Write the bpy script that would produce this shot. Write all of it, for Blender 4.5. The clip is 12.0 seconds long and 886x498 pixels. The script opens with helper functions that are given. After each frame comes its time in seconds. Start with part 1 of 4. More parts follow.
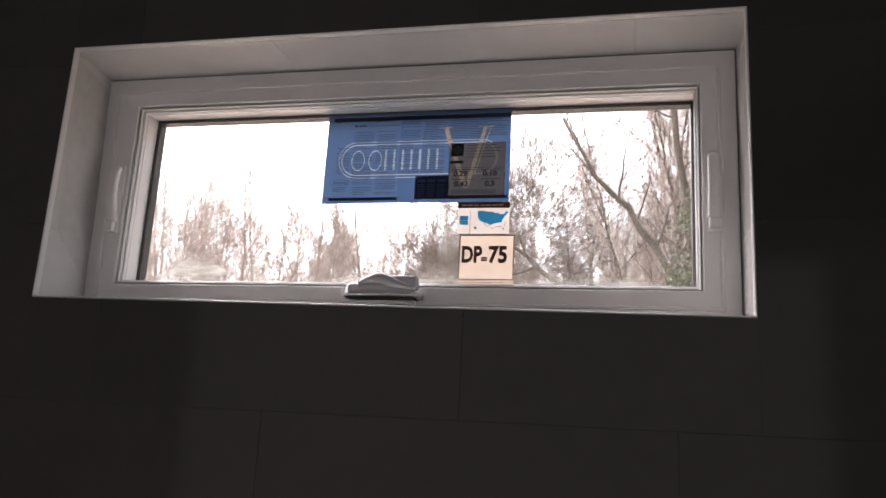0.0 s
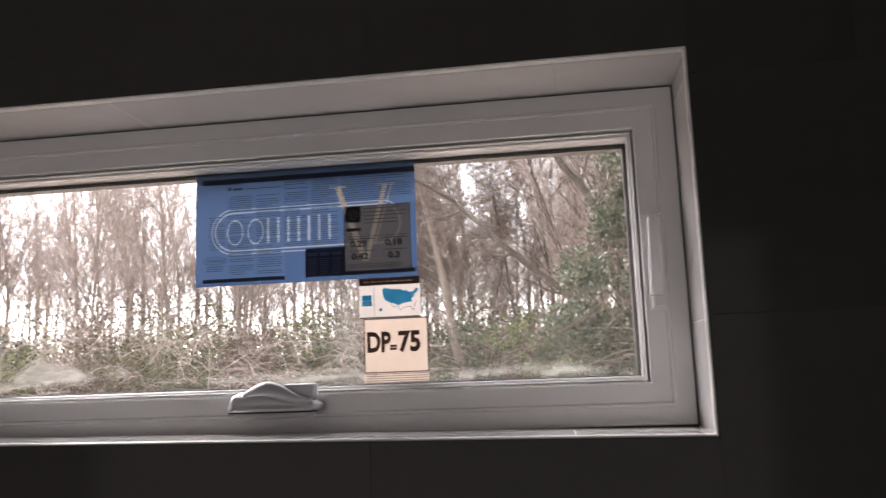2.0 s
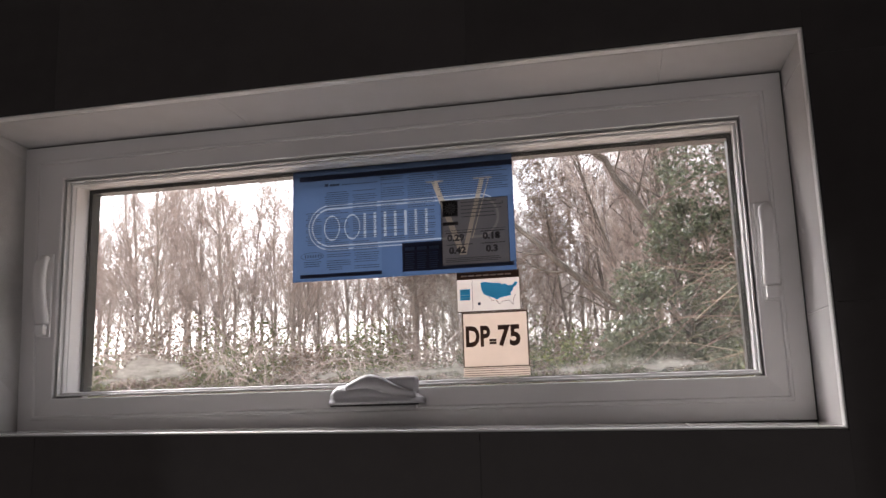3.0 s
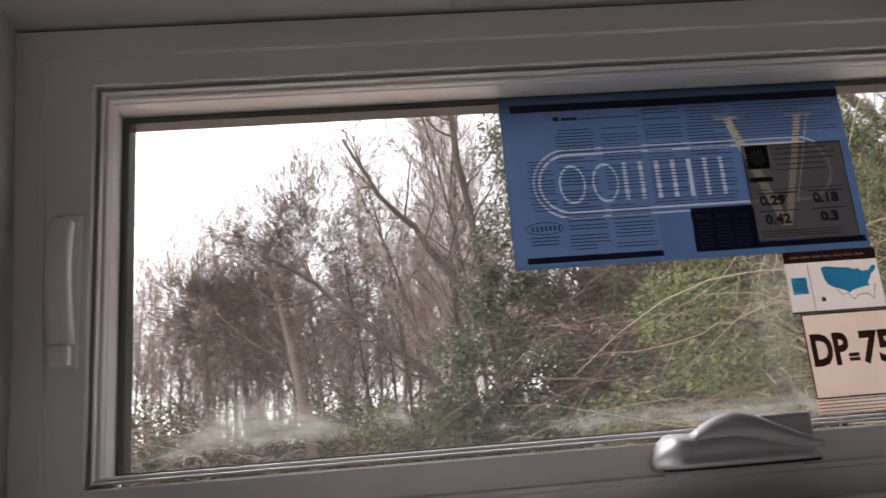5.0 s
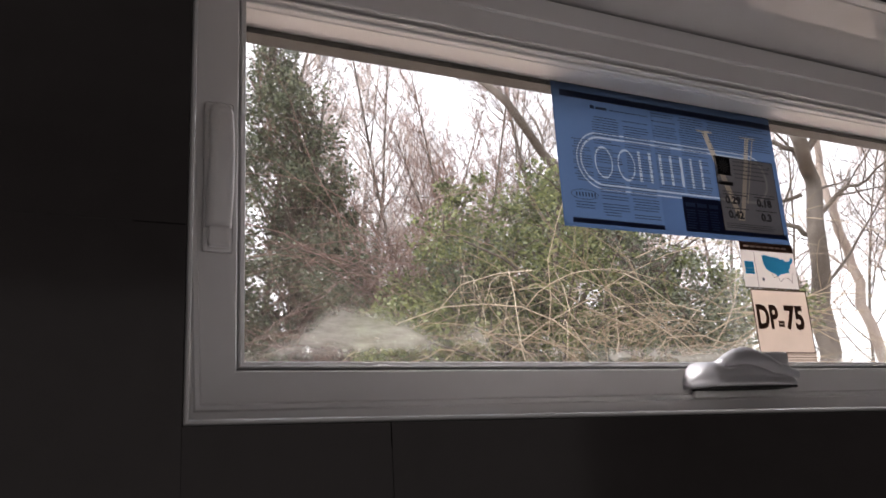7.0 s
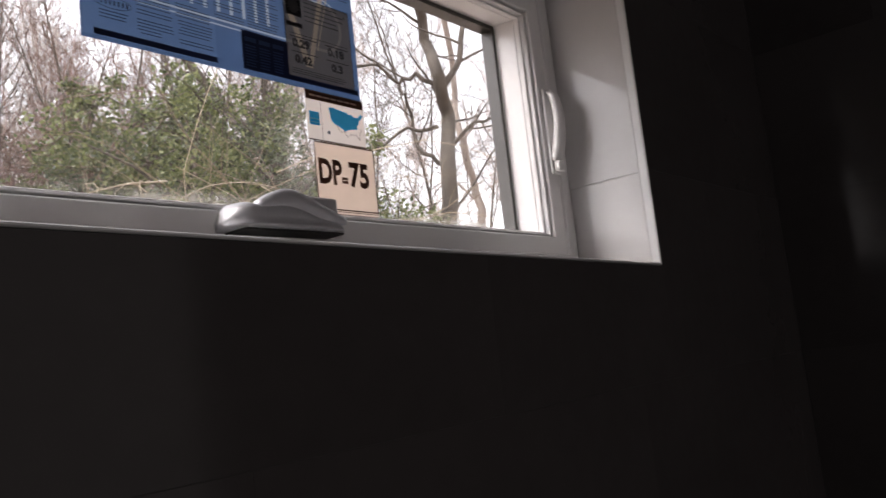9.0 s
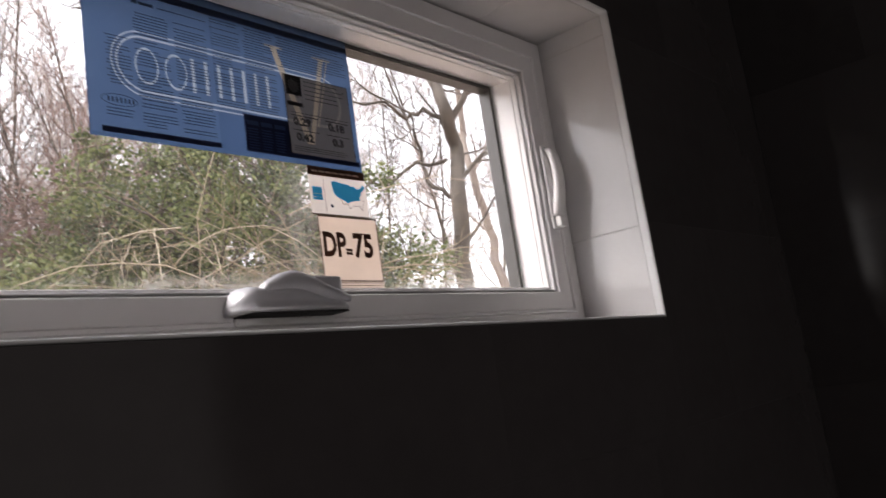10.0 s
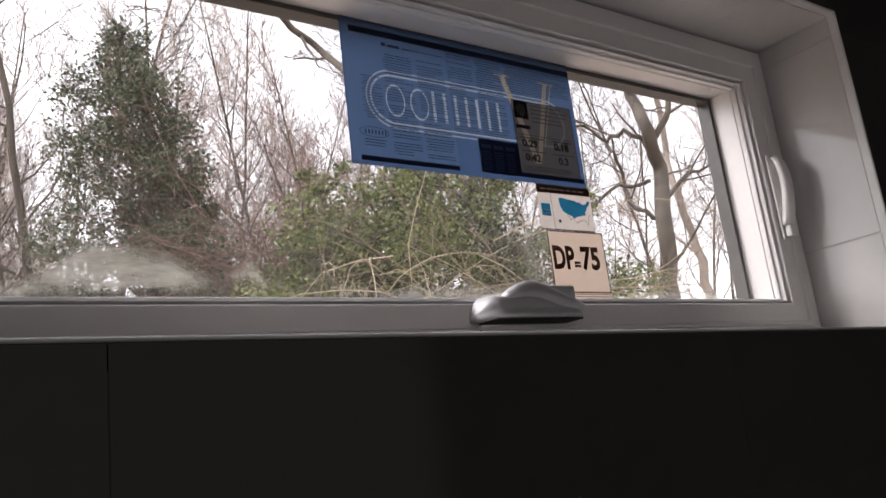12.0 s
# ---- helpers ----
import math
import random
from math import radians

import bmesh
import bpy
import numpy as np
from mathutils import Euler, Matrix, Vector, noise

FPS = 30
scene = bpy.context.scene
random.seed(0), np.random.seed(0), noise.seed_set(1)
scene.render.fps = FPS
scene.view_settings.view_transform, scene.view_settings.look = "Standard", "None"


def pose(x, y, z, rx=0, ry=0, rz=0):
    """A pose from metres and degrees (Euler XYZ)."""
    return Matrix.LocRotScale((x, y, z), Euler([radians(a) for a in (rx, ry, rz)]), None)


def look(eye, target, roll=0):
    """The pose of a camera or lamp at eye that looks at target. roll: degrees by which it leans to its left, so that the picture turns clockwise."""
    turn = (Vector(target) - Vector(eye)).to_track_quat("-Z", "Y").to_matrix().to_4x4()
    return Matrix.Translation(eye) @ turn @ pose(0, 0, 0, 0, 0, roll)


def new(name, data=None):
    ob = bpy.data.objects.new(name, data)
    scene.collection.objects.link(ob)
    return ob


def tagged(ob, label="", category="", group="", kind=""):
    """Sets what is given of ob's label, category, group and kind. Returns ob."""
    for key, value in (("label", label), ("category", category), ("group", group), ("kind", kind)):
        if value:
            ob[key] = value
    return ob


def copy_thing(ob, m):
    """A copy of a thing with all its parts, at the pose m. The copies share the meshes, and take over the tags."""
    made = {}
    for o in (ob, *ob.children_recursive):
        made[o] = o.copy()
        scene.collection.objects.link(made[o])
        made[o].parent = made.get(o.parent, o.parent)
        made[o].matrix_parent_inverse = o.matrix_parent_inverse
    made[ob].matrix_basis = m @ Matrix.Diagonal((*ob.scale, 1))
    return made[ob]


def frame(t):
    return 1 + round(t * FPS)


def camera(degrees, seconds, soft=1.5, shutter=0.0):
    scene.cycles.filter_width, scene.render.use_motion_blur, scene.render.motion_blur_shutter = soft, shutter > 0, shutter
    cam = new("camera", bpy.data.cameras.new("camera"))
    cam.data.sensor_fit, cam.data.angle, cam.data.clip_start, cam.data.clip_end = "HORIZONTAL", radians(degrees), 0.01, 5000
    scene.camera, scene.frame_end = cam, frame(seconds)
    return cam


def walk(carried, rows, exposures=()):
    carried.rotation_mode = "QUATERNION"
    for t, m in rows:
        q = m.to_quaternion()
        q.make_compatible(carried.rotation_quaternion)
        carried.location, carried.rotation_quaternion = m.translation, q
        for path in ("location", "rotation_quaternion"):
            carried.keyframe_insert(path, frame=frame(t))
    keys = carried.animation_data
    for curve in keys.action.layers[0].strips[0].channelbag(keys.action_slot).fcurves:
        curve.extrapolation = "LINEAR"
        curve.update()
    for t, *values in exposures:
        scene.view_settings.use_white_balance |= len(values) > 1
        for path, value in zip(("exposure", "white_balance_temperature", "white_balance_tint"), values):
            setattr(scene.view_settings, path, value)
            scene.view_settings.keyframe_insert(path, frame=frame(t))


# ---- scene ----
cam = camera(57.7, 12.0, soft=1.5, shutter=0.22)
PATH = [
    (0, (0.399, -1.139, 1.321), (-0.05, 0.756, 1.776), 3.2),
    (0.5, (0.406, -1.053, 1.477), (-0.162, 0.835, 1.809), 1.4),
    (1, (0.461, -0.971, 1.575), (0.195, 0.988, 1.878), -1.8),
    (1.5, (0.453, -0.945, 1.586), (0.322, 1.03, 1.874), -2.9),
    (2, (0.399, -0.965, 1.581), (0.121, 0.992, 1.887), -2.1),
    (2.5, (0.349, -0.99, 1.546), (-0.08, 0.93, 1.908), -0.0),
    (2.7, (0.346, -0.99, 1.547), (-0.085, 0.931, 1.895), -0.8),
    (4.5, (-0.061, -0.553, 1.559), (-0.139, 1.391, 2.022), -6.2),
    (5, (-0.265, -0.537, 1.562), (-0.125, 1.395, 2.063), -4.8),
    (5.5, (-0.503, -0.604, 1.522), (-0.105, 1.28, 2.062), -1.5),
    (6, (-0.575, -0.566, 1.488), (-0.112, 1.286, 2.084), 0.1),
    (6.5, (-0.606, -0.529, 1.52), (0.098, 1.238, 2.139), -3.6),
    (6.7, (-0.643, -0.523, 1.506), (0.137, 1.226, 2.083), -3.6),
    (8.3, (-0.582, -0.453, 1.433), (0.646, 1.088, 1.777), -5.7),
    (8.5, (-0.548, -0.457, 1.428), (0.787, 0.997, 1.749), -5.8),
    (9, (-0.482, -0.474, 1.409), (1.052, 0.782, 1.67), -6.3),
    (9.5, (-0.457, -0.498, 1.418), (1.14, 0.679, 1.669), -7.4),
    (10, (-0.491, -0.505, 1.446), (1.018, 0.763, 1.785), -8.5),
    (10.5, (-0.533, -0.495, 1.463), (0.799, 0.93, 1.905), -8.4),
    (11, (-0.55, -0.493, 1.462), (0.666, 1.013, 1.963), -8.3),
    (11.5, (-0.547, -0.5, 1.459), (0.624, 1.037, 1.977), -8.3),
    (12, (-0.548, -0.513, 1.426), (0.591, 1.063, 1.894), -7.0),
]
EXPOSURE = [(t, stops, 6700, 17) for t, stops in ((0, 2.4), (0.4, 2.2), (0.8, 2.1), (1.2, 2.35), (1.5, 2.5), (1.9, 2.4), (2.7, 2.25), (4.4, 1.5), (5.0, 1.6), (5.5, 1.85), (6.0, 2.0), (6.6, 2.0),
                                                  (8.4, 1.5), (9.5, 1.95), (10.4, 1.95), (11.2, 1.75), (12, 1.65))]
walk(cam, [(t, look(eye, target, roll)) for t, eye, target, roll in PATH], EXPOSURE)

# ---- sky and light: overcast winter day ----
world = bpy.data.worlds.new("overcast_sky")
scene.world = world
world.use_nodes = True
wn = world.node_tree.nodes
sky = wn.new("ShaderNodeTexSky")
sky.sky_type, sky.sun_disc = "NISHITA", False
sky.sun_elevation, sky.sun_rotation = radians(48), radians(-49)
sky.air_density, sky.dust_density, sky.ozone_density = 1.0, 2.0, 0.6
pale = wn.new("ShaderNodeHueSaturation")
pale.inputs["Saturation"].default_value = 0.18
wn["Background"].inputs["Strength"].default_value = 0.15
world.node_tree.links.new(sky.outputs["Color"], pale.inputs["Color"])
world.node_tree.links.new(pale.outputs["Color"], wn["Background"].inputs["Color"])

sun = new("sun", bpy.data.lights.new("sun", "SUN"))
sun.data.energy, sun.data.angle, sun.data.color = 0.16, radians(3.5), (1.0, 0.95, 0.9)
sun.matrix_world = look((-6.9, 6.0, 10.2), (0, 0, 0))

# fill lamp added in an assumed opening behind the camera, to brighten the room
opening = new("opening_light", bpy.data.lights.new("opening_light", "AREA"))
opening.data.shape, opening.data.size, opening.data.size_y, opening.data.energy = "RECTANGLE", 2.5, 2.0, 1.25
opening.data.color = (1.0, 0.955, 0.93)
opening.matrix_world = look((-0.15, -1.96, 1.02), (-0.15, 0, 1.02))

# ---- material helpers ----
def principled(name, color, rough=0.5, metal=0.0, spec=0.5):
    m = bpy.data.materials.new(name)
    m.use_nodes = True
    b = m.node_tree.nodes["Principled BSDF"]
    b.inputs["Base Color"].default_value = (*color, 1)
    b.inputs["Roughness"].default_value = rough
    b.inputs["Metallic"].default_value = metal
    b.inputs["Specular IOR Level"].default_value = spec
    return m, m.node_tree.nodes, m.node_tree.links, b


def varied(name, low, high, scale, rough=0.5, metal=0.0, bump=0.0, fine=None, each=False, spec=0.5, stretch=(1, 1, 1), rough_span=0.08):
    """A surface whose colour wanders between two tones at two scales, with a fine relief."""
    m, n, l, b = principled(name, low, rough, metal, spec)
    co = n.new("ShaderNodeTexCoord")
    mp = n.new("ShaderNodeMapping")
    mp.inputs["Scale"].default_value = stretch
    l.new(co.outputs["Object"], mp.inputs["Vector"])
    a = n.new("ShaderNodeTexNoise")
    a.inputs["Scale"].default_value, a.inputs["Detail"].default_value = scale, 6
    c = n.new("ShaderNodeTexNoise")
    c.inputs["Scale"].default_value, c.inputs["Detail"].default_value = fine or scale * 9, 4
    for x in (a, c):
        l.new(mp.outputs["Vector"], x.inputs["Vector"])
    add = n.new("ShaderNodeMath")
    add.operation = "MULTIPLY_ADD"
    add.inputs[1].default_value = 0.4
    l.new(c.outputs["Fac"], add.inputs[0])
    l.new(a.outputs["Fac"], add.inputs[2])
    last = add
    if each:
        info = n.new("ShaderNodeObjectInfo")
        more = n.new("ShaderNodeMath")
        more.operation = "MULTIPLY_ADD"
        more.inputs[1].default_value = 0.25
        l.new(info.outputs["Random"], more.inputs[0])
        l.new(add.outputs[0], more.inputs[2])
        last = more
    ramp = n.new("ShaderNodeValToRGB")
    ramp.color_ramp.elements[0].position, ramp.color_ramp.elements[1].position = 0.45, 1.0
    ramp.color_ramp.elements[0].color, ramp.color_ramp.elements[1].color = (*low, 1), (*high, 1)
    l.new(last.outputs[0], ramp.inputs["Fac"])
    l.new(ramp.outputs["Color"], b.inputs["Base Color"])
    r = n.new("ShaderNodeMapRange")
    r.inputs["To Min"].default_value, r.inputs["To Max"].default_value = max(0.02, rough - rough_span), min(1, rough + rough_span)
    l.new(c.outputs["Fac"], r.inputs["Value"])
    l.new(r.outputs["Result"], b.inputs["Roughness"])
    if bump:
        bp = n.new("ShaderNodeBump")
        bp.inputs["Strength"].default_value, bp.inputs["Distance"].default_value = bump, 0.004
        l.new(c.outputs["Fac"], bp.inputs["Height"])
        l.new(bp.outputs["Normal"], b.inputs["Normal"])
    return m


def leafy(name, low, high, through_light=0.35, rough=0.45):
    """Leaves and thin stems: colour varies leaf by leaf, some light comes through."""
    m, n, l, b = principled(name, low, rough)
    g = n.new("ShaderNodeNewGeometry")
    ramp = n.new("ShaderNodeValToRGB")
    ramp.color_ramp.elements[0].color, ramp.color_ramp.elements[1].color = (*low, 1), (*high, 1)
    l.new(g.outputs["Random Per Island"], ramp.inputs["Fac"])
    l.new(ramp.outputs["Color"], b.inputs["Base Color"])
    if through_light:
        t = n.new("ShaderNodeBsdfTranslucent")
        l.new(ramp.outputs["Color"], t.inputs["Color"])
        mix = n.new("ShaderNodeMixShader")
        mix.inputs["Fac"].default_value = through_light
        l.new(b.outputs["BSDF"], mix.inputs[1])
        l.new(t.outputs["BSDF"], mix.inputs[2])
        l.new(mix.outputs["Shader"], n["Material Output"].inputs["Surface"])
    return m


def film_print(name, color, through_light=0.6, mottle=0.12, scale=25):
    """Thin printed paper or film: diffuse in front, light from behind comes through."""
    m = bpy.data.materials.new(name)
    m.use_nodes = True
    n, l = m.node_tree.nodes, m.node_tree.links
    n.remove(n["Principled BSDF"])
    co = n.new("ShaderNodeTexCoord")
    a = n.new("ShaderNodeTexNoise")
    a.inputs["Scale"].default_value, a.inputs["Detail"].default_value = scale, 5
    l.new(co.outputs["Object"], a.inputs["Vector"])
    ramp = n.new("ShaderNodeValToRGB")
    ramp.color_ramp.elements[0].position, ramp.color_ramp.elements[1].position = 0.3, 0.7
    ramp.color_ramp.elements[0].color = (*[c * (1 - mottle) for c in color], 1)
    ramp.color_ramp.elements[1].color = (*[min(1, c * (1 + mottle)) for c in color], 1)
    l.new(a.outputs["Fac"], ramp.inputs["Fac"])
    d = n.new("ShaderNodeBsdfDiffuse")
    t = n.new("ShaderNodeBsdfTranslucent")
    g = n.new("ShaderNodeBsdfGlossy")
    g.inputs["Roughness"].default_value = 0.35
    for x in (d, t):
        l.new(ramp.outputs["Color"], x.inputs["Color"])
    mix, mix2 = n.new("ShaderNodeMixShader"), n.new("ShaderNodeMixShader")
    mix.inputs["Fac"].default_value, mix2.inputs["Fac"].default_value = through_light, 0.03
    l.new(d.outputs["BSDF"], mix.inputs[1])
    l.new(t.outputs["BSDF"], mix.inputs[2])
    l.new(mix.outputs["Shader"], mix2.inputs[1])
    l.new(g.outputs["BSDF"], mix2.inputs[2])
    l.new(mix2.outputs["Shader"], n["Material Output"].inputs["Surface"])
    return m


def logo_film(name, base, dx=0.0, dz=0.0, wedge_only=False):
    """Blue film whose ink is thinner inside pale panels and along a faint logo of plain shapes."""
    m = film_print(name, base, 0.75, 0.07, 9)
    n, l = m.node_tree.nodes, m.node_tree.links
    co = n.new("ShaderNodeTexCoord")
    sep = n.new("ShaderNodeSeparateXYZ")
    l.new(co.outputs["Object"], sep.inputs["Vector"])

    def op(kind, *args):
        x = n.new("ShaderNodeMath")
        x.operation = kind
        for i, v in enumerate(args):
            if isinstance(v, (int, float)):
                x.inputs[i].default_value = v
            else:
                l.new(v, x.inputs[i])
        return x.outputs[0]

    X, Z = op("ADD", sep.outputs["X"], dx), op("ADD", sep.outputs["Z"], dz)

    def soft_below(v, limit):
        r = n.new("ShaderNodeMapRange")
        r.inputs["From Min"].default_value, r.inputs["From Max"].default_value = limit + 0.0003, limit - 0.0003
        l.new(v, r.inputs["Value"])
        return r.outputs["Result"]

    def block(x0, x1, z0, z1):
        a = op("SUBTRACT", op("ABSOLUTE", op("SUBTRACT", X, (x0 + x1) / 2)), (x1 - x0) / 2)
        b = op("SUBTRACT", op("ABSOLUTE", op("SUBTRACT", Z, (z0 + z1) / 2)), (z1 - z0) / 2)
        return soft_below(op("MAXIMUM", a, b), 0.0)

    def most(items):
        out = items[0]
        for i in items[1:]:
            out = op("MAXIMUM", out, i)
        return out

    def oval(cx, cz, half, squash=1.0):
        a = op("MAXIMUM", op("SUBTRACT", op("ABSOLUTE", op("SUBTRACT", X, cx)), half), 0.0)
        b = op("SUBTRACT", Z, cz)
        a = op("MULTIPLY", a, squash)
        return op("SQRT", op("ADD", op("MULTIPLY", a, a), op("MULTIPLY", b, b)))

    def line(dist, r, w):
        return soft_below(op("ABSOLUTE", op("SUBTRACT", dist, r)), w / 2)

    def slant(x0, z0, x1, z1, w, lo, hi):
        k = (x1 - x0) / (z1 - z0)
        off = op("SUBTRACT", op("SUBTRACT", X, x0), op("MULTIPLY", op("SUBTRACT", Z, z0), k))
        inside = soft_below(op("SUBTRACT", op("ABSOLUTE", op("SUBTRACT", Z, (lo + hi) / 2)), (hi - lo) / 2), 0.0)
        return op("MULTIPLY", soft_below(op("ABSOLUTE", off), w / 2), inside)

    pale = most([block(0.002, 0.142, 0.004, 0.1640), block(0.144, 0.232, 0.0525, 0.1545), block(0.232, 0.344, 0.112, 0.1545)])
    track = oval(0.1755, 0.0823, 0.1147)
    marks = [line(track, 0.0345, 0.0016), line(track, 0.0290, 0.0022)]
    for cx in (0.0635, 0.096):
        marks.append(line(oval(cx, 0.081, 0.0, 1.55), 0.0185, 0.0026))
    for x in (0.116, 0.132, 0.148, 0.164, 0.180, 0.196, 0.212):
        marks.append(block(x - 0.0020, x + 0.0020, 0.0625, 0.1005))
    wedge = most([slant(0.226, 0.1395, 0.266, 0.0265, 0.0090, 0.0265, 0.1395), slant(0.298, 0.1395, 0.268, 0.0265, 0.0070, 0.0265, 0.1395), slant(0.308, 0.1395, 0.274, 0.0265, 0.0016, 0.05, 0.1395),
                  block(0.213, 0.239, 0.1395, 0.142), block(0.285, 0.313, 0.1395, 0.142)])
    ramp = next(x for x in n if x.type == "VALTORGB")
    out = ramp.outputs["Color"]
    layers = ((pale, (0.056, 0.099, 0.187, 1), 0.75), (most(marks), (0.27, 0.32, 0.385, 1), 0.85), (wedge, (0.25, 0.22, 0.17, 1), 0.85))
    if wedge_only:
        layers = ((line(track, 0.0300, 0.0035), (0.085, 0.082, 0.078, 1), 0.5), (wedge, (0.115, 0.10, 0.08, 1), 0.8))
    for mask, color, strength in layers:
        mix = n.new("ShaderNodeMix")
        mix.data_type = "RGBA"
        l.new(op("MULTIPLY", mask, strength), mix.inputs[0])
        l.new(out, mix.inputs[6])
        mix.inputs[7].default_value = color
        out = mix.outputs[2]
    for x in n:
        if x.type in ("BSDF_DIFFUSE", "BSDF_TRANSLUCENT"):
            l.new(out, x.inputs["Color"])
    return m


def grazing(n, l):
    """The share of light that a thin pane mirrors, from either side."""
    w = n.new("ShaderNodeLayerWeight")
    w.inputs["Blend"].default_value = 0.5
    p = n.new("ShaderNodeMath")
    p.operation = "POWER"
    p.inputs[1].default_value = 5
    l.new(w.outputs["Facing"], p.inputs[0])
    s = n.new("ShaderNodeMath")
    s.operation = "MULTIPLY_ADD"
    s.inputs[1].default_value, s.inputs[2].default_value = 0.6, 0.025
    l.new(p.outputs[0], s.inputs[0])
    return s.outputs[0]


def pane_material():
    """Clear glass with dried whitish smears along its lower edge."""
    m = bpy.data.materials.new("window_glass")
    m.use_nodes = True
    n, l = m.node_tree.nodes, m.node_tree.links
    n.remove(n["Principled BSDF"])
    clear, gloss = n.new("ShaderNodeBsdfTransparent"), n.new("ShaderNodeBsdfGlossy")
    clear.inputs["Color"].default_value = (0.97, 0.985, 0.975, 1)
    gloss.inputs["Roughness"].default_value = 0.01
    fr = grazing(n, l)
    glass = n.new("ShaderNodeMixShader")
    l.new(fr, glass.inputs["Fac"])
    l.new(clear.outputs["BSDF"], glass.inputs[1])
    l.new(gloss.outputs["BSDF"], glass.inputs[2])
    co = n.new("ShaderNodeTexCoord")
    sep = n.new("ShaderNodeSeparateXYZ")
    l.new(co.outputs["Object"], sep.inputs["Vector"])

    def math2(op, a, b=None):
        x = n.new("ShaderNodeMath")
        x.operation = op
        for i, v in enumerate((a, b)):
            if v is None:
                continue
            if isinstance(v, (int, float)):
                x.inputs[i].default_value = v
            else:
                l.new(v, x.inputs[i])
        return x.outputs[0]

    def noise_at(scale, stretch, detail=4, rough=0.6):
        mp = n.new("ShaderNodeMapping")
        mp.inputs["Scale"].default_value = stretch
        l.new(co.outputs["Object"], mp.inputs["Vector"])
        t = n.new("ShaderNodeTexNoise")
        t.inputs["Scale"].default_value, t.inputs["Detail"].default_value, t.inputs["Roughness"].default_value = scale, detail, rough
        l.new(mp.outputs["Vector"], t.inputs["Vector"])
        return t.outputs["Fac"]

    def hump(cx, width, height):
        u = math2("DIVIDE", math2("SUBTRACT", sep.outputs["X"], cx), width)
        return math2("MULTIPLY", math2("POWER", 2.718, math2("MULTIPLY", math2("MULTIPLY", u, u), -1.0)), height)

    def span(value, lo, hi, top=1.0):
        r = n.new("ShaderNodeMapRange")
        r.inputs["From Min"].default_value, r.inputs["From Max"].default_value, r.inputs["To Max"].default_value = lo, hi, top
        l.new(value, r.inputs["Value"])
        return r.outputs["Result"]

    Z = sep.outputs["Z"]
    # wiped patches: their upper and lower edges wander along the pane
    upper = math2("ADD", math2("MULTIPLY", noise_at(1.0, (14, 0, 0), 6, 0.65), 0.050), -0.010)
    for h in ((-0.400, 0.055, 0.044), (-0.335, 0.06, 0.020), (-0.268, 0.020, 0.026), (-0.10, 0.09, 0.010), (0.05, 0.10, 0.014), (0.36, 0.10, 0.014)):
        upper = math2("ADD", upper, hump(*h))
    lower = math2("ADD", math2("MULTIPLY", noise_at(1.0, (17, 3, 0), 4, 0.6), 0.050), -0.014)
    lower = math2("ADD", lower, hump(-0.29, 0.11, 0.017))
    band = math2("MULTIPLY", span(math2("SUBTRACT", upper, Z), -0.003, 0.010), span(math2("SUBTRACT", Z, lower), -0.003, 0.006))
    streaks = span(noise_at(1.0, (16, 0, 70), 6, 0.65), 0.30, 0.68)
    smear = math2("MULTIPLY", band, math2("ADD", math2("MULTIPLY", streaks, 0.46), 0.12))
    specks = math2("MULTIPLY", span(noise_at(1.0, (120, 0, 170), 3, 0.65), 0.60, 0.68), span(Z, 0.045, 0.005, 0.42))
    # a wiped upright streak beside the paper labels, and a thin film: residue low down, painted glare haze everywhere
    upright = math2("MULTIPLY", math2("MULTIPLY", hump(0.095, 0.022, 1.0), span(Z, 0.165, 0.13)), span(noise_at(1.0, (40, 0, 7), 4), 0.25, 0.7, 0.26))
    film = math2("ADD", math2("MULTIPLY", span(Z, 0.20, 0.0), math2("MULTIPLY", noise_at(1.0, (7, 0, 10), 4), 0.07)), math2("MULTIPLY", noise_at(1.0, (5, 0, 6), 5, 0.6), 0.035))
    alpha = math2("MINIMUM", math2("ADD", math2("ADD", math2("ADD", smear, specks), upright), film), 0.75)
    dirt_haze, lit = n.new("ShaderNodeBsdfDiffuse"), n.new("ShaderNodeBsdfTranslucent")
    dirt_haze.inputs["Color"].default_value = lit.inputs["Color"].default_value = (0.72, 0.72, 0.66, 1)
    both = n.new("ShaderNodeMixShader")
    both.inputs["Fac"].default_value = 0.5
    l.new(dirt_haze.outputs["BSDF"], both.inputs[1])
    l.new(lit.outputs["BSDF"], both.inputs[2])
    final = n.new("ShaderNodeMixShader")
    l.new(alpha, final.inputs["Fac"])
    l.new(glass.outputs["Shader"], final.inputs[1])
    l.new(both.outputs["Shader"], final.inputs[2])
    l.new(final.outputs["Shader"], n["Material Output"].inputs["Surface"])
    return m


# ---- materials ----
M_TILE = varied("charcoal_glazed_tile", (0.047, 0.043, 0.043), (0.069, 0.063, 0.063), 2.5, 0.11, bump=0.006, fine=30, each=True, rough_span=0.03, spec=0.20)
M_GROUT = varied("dark_grout", (0.058, 0.055, 0.055), (0.078, 0.074, 0.074), 30, 0.9, bump=0.3)
M_REVEAL = varied("pale_glazed_tile", (0.55, 0.54, 0.535), (0.65, 0.64, 0.635), 3.0, 0.045, bump=0.003, fine=25, each=True, rough_span=0.02, spec=0.36)
M_PALEGROUT = varied("pale_grout", (0.50, 0.49, 0.48), (0.58, 0.57, 0.56), 40, 0.9, bump=0.3)
M_TRIM = varied("white_edge_trim", (0.70, 0.70, 0.70), (0.78, 0.78, 0.78), 20, 0.35)
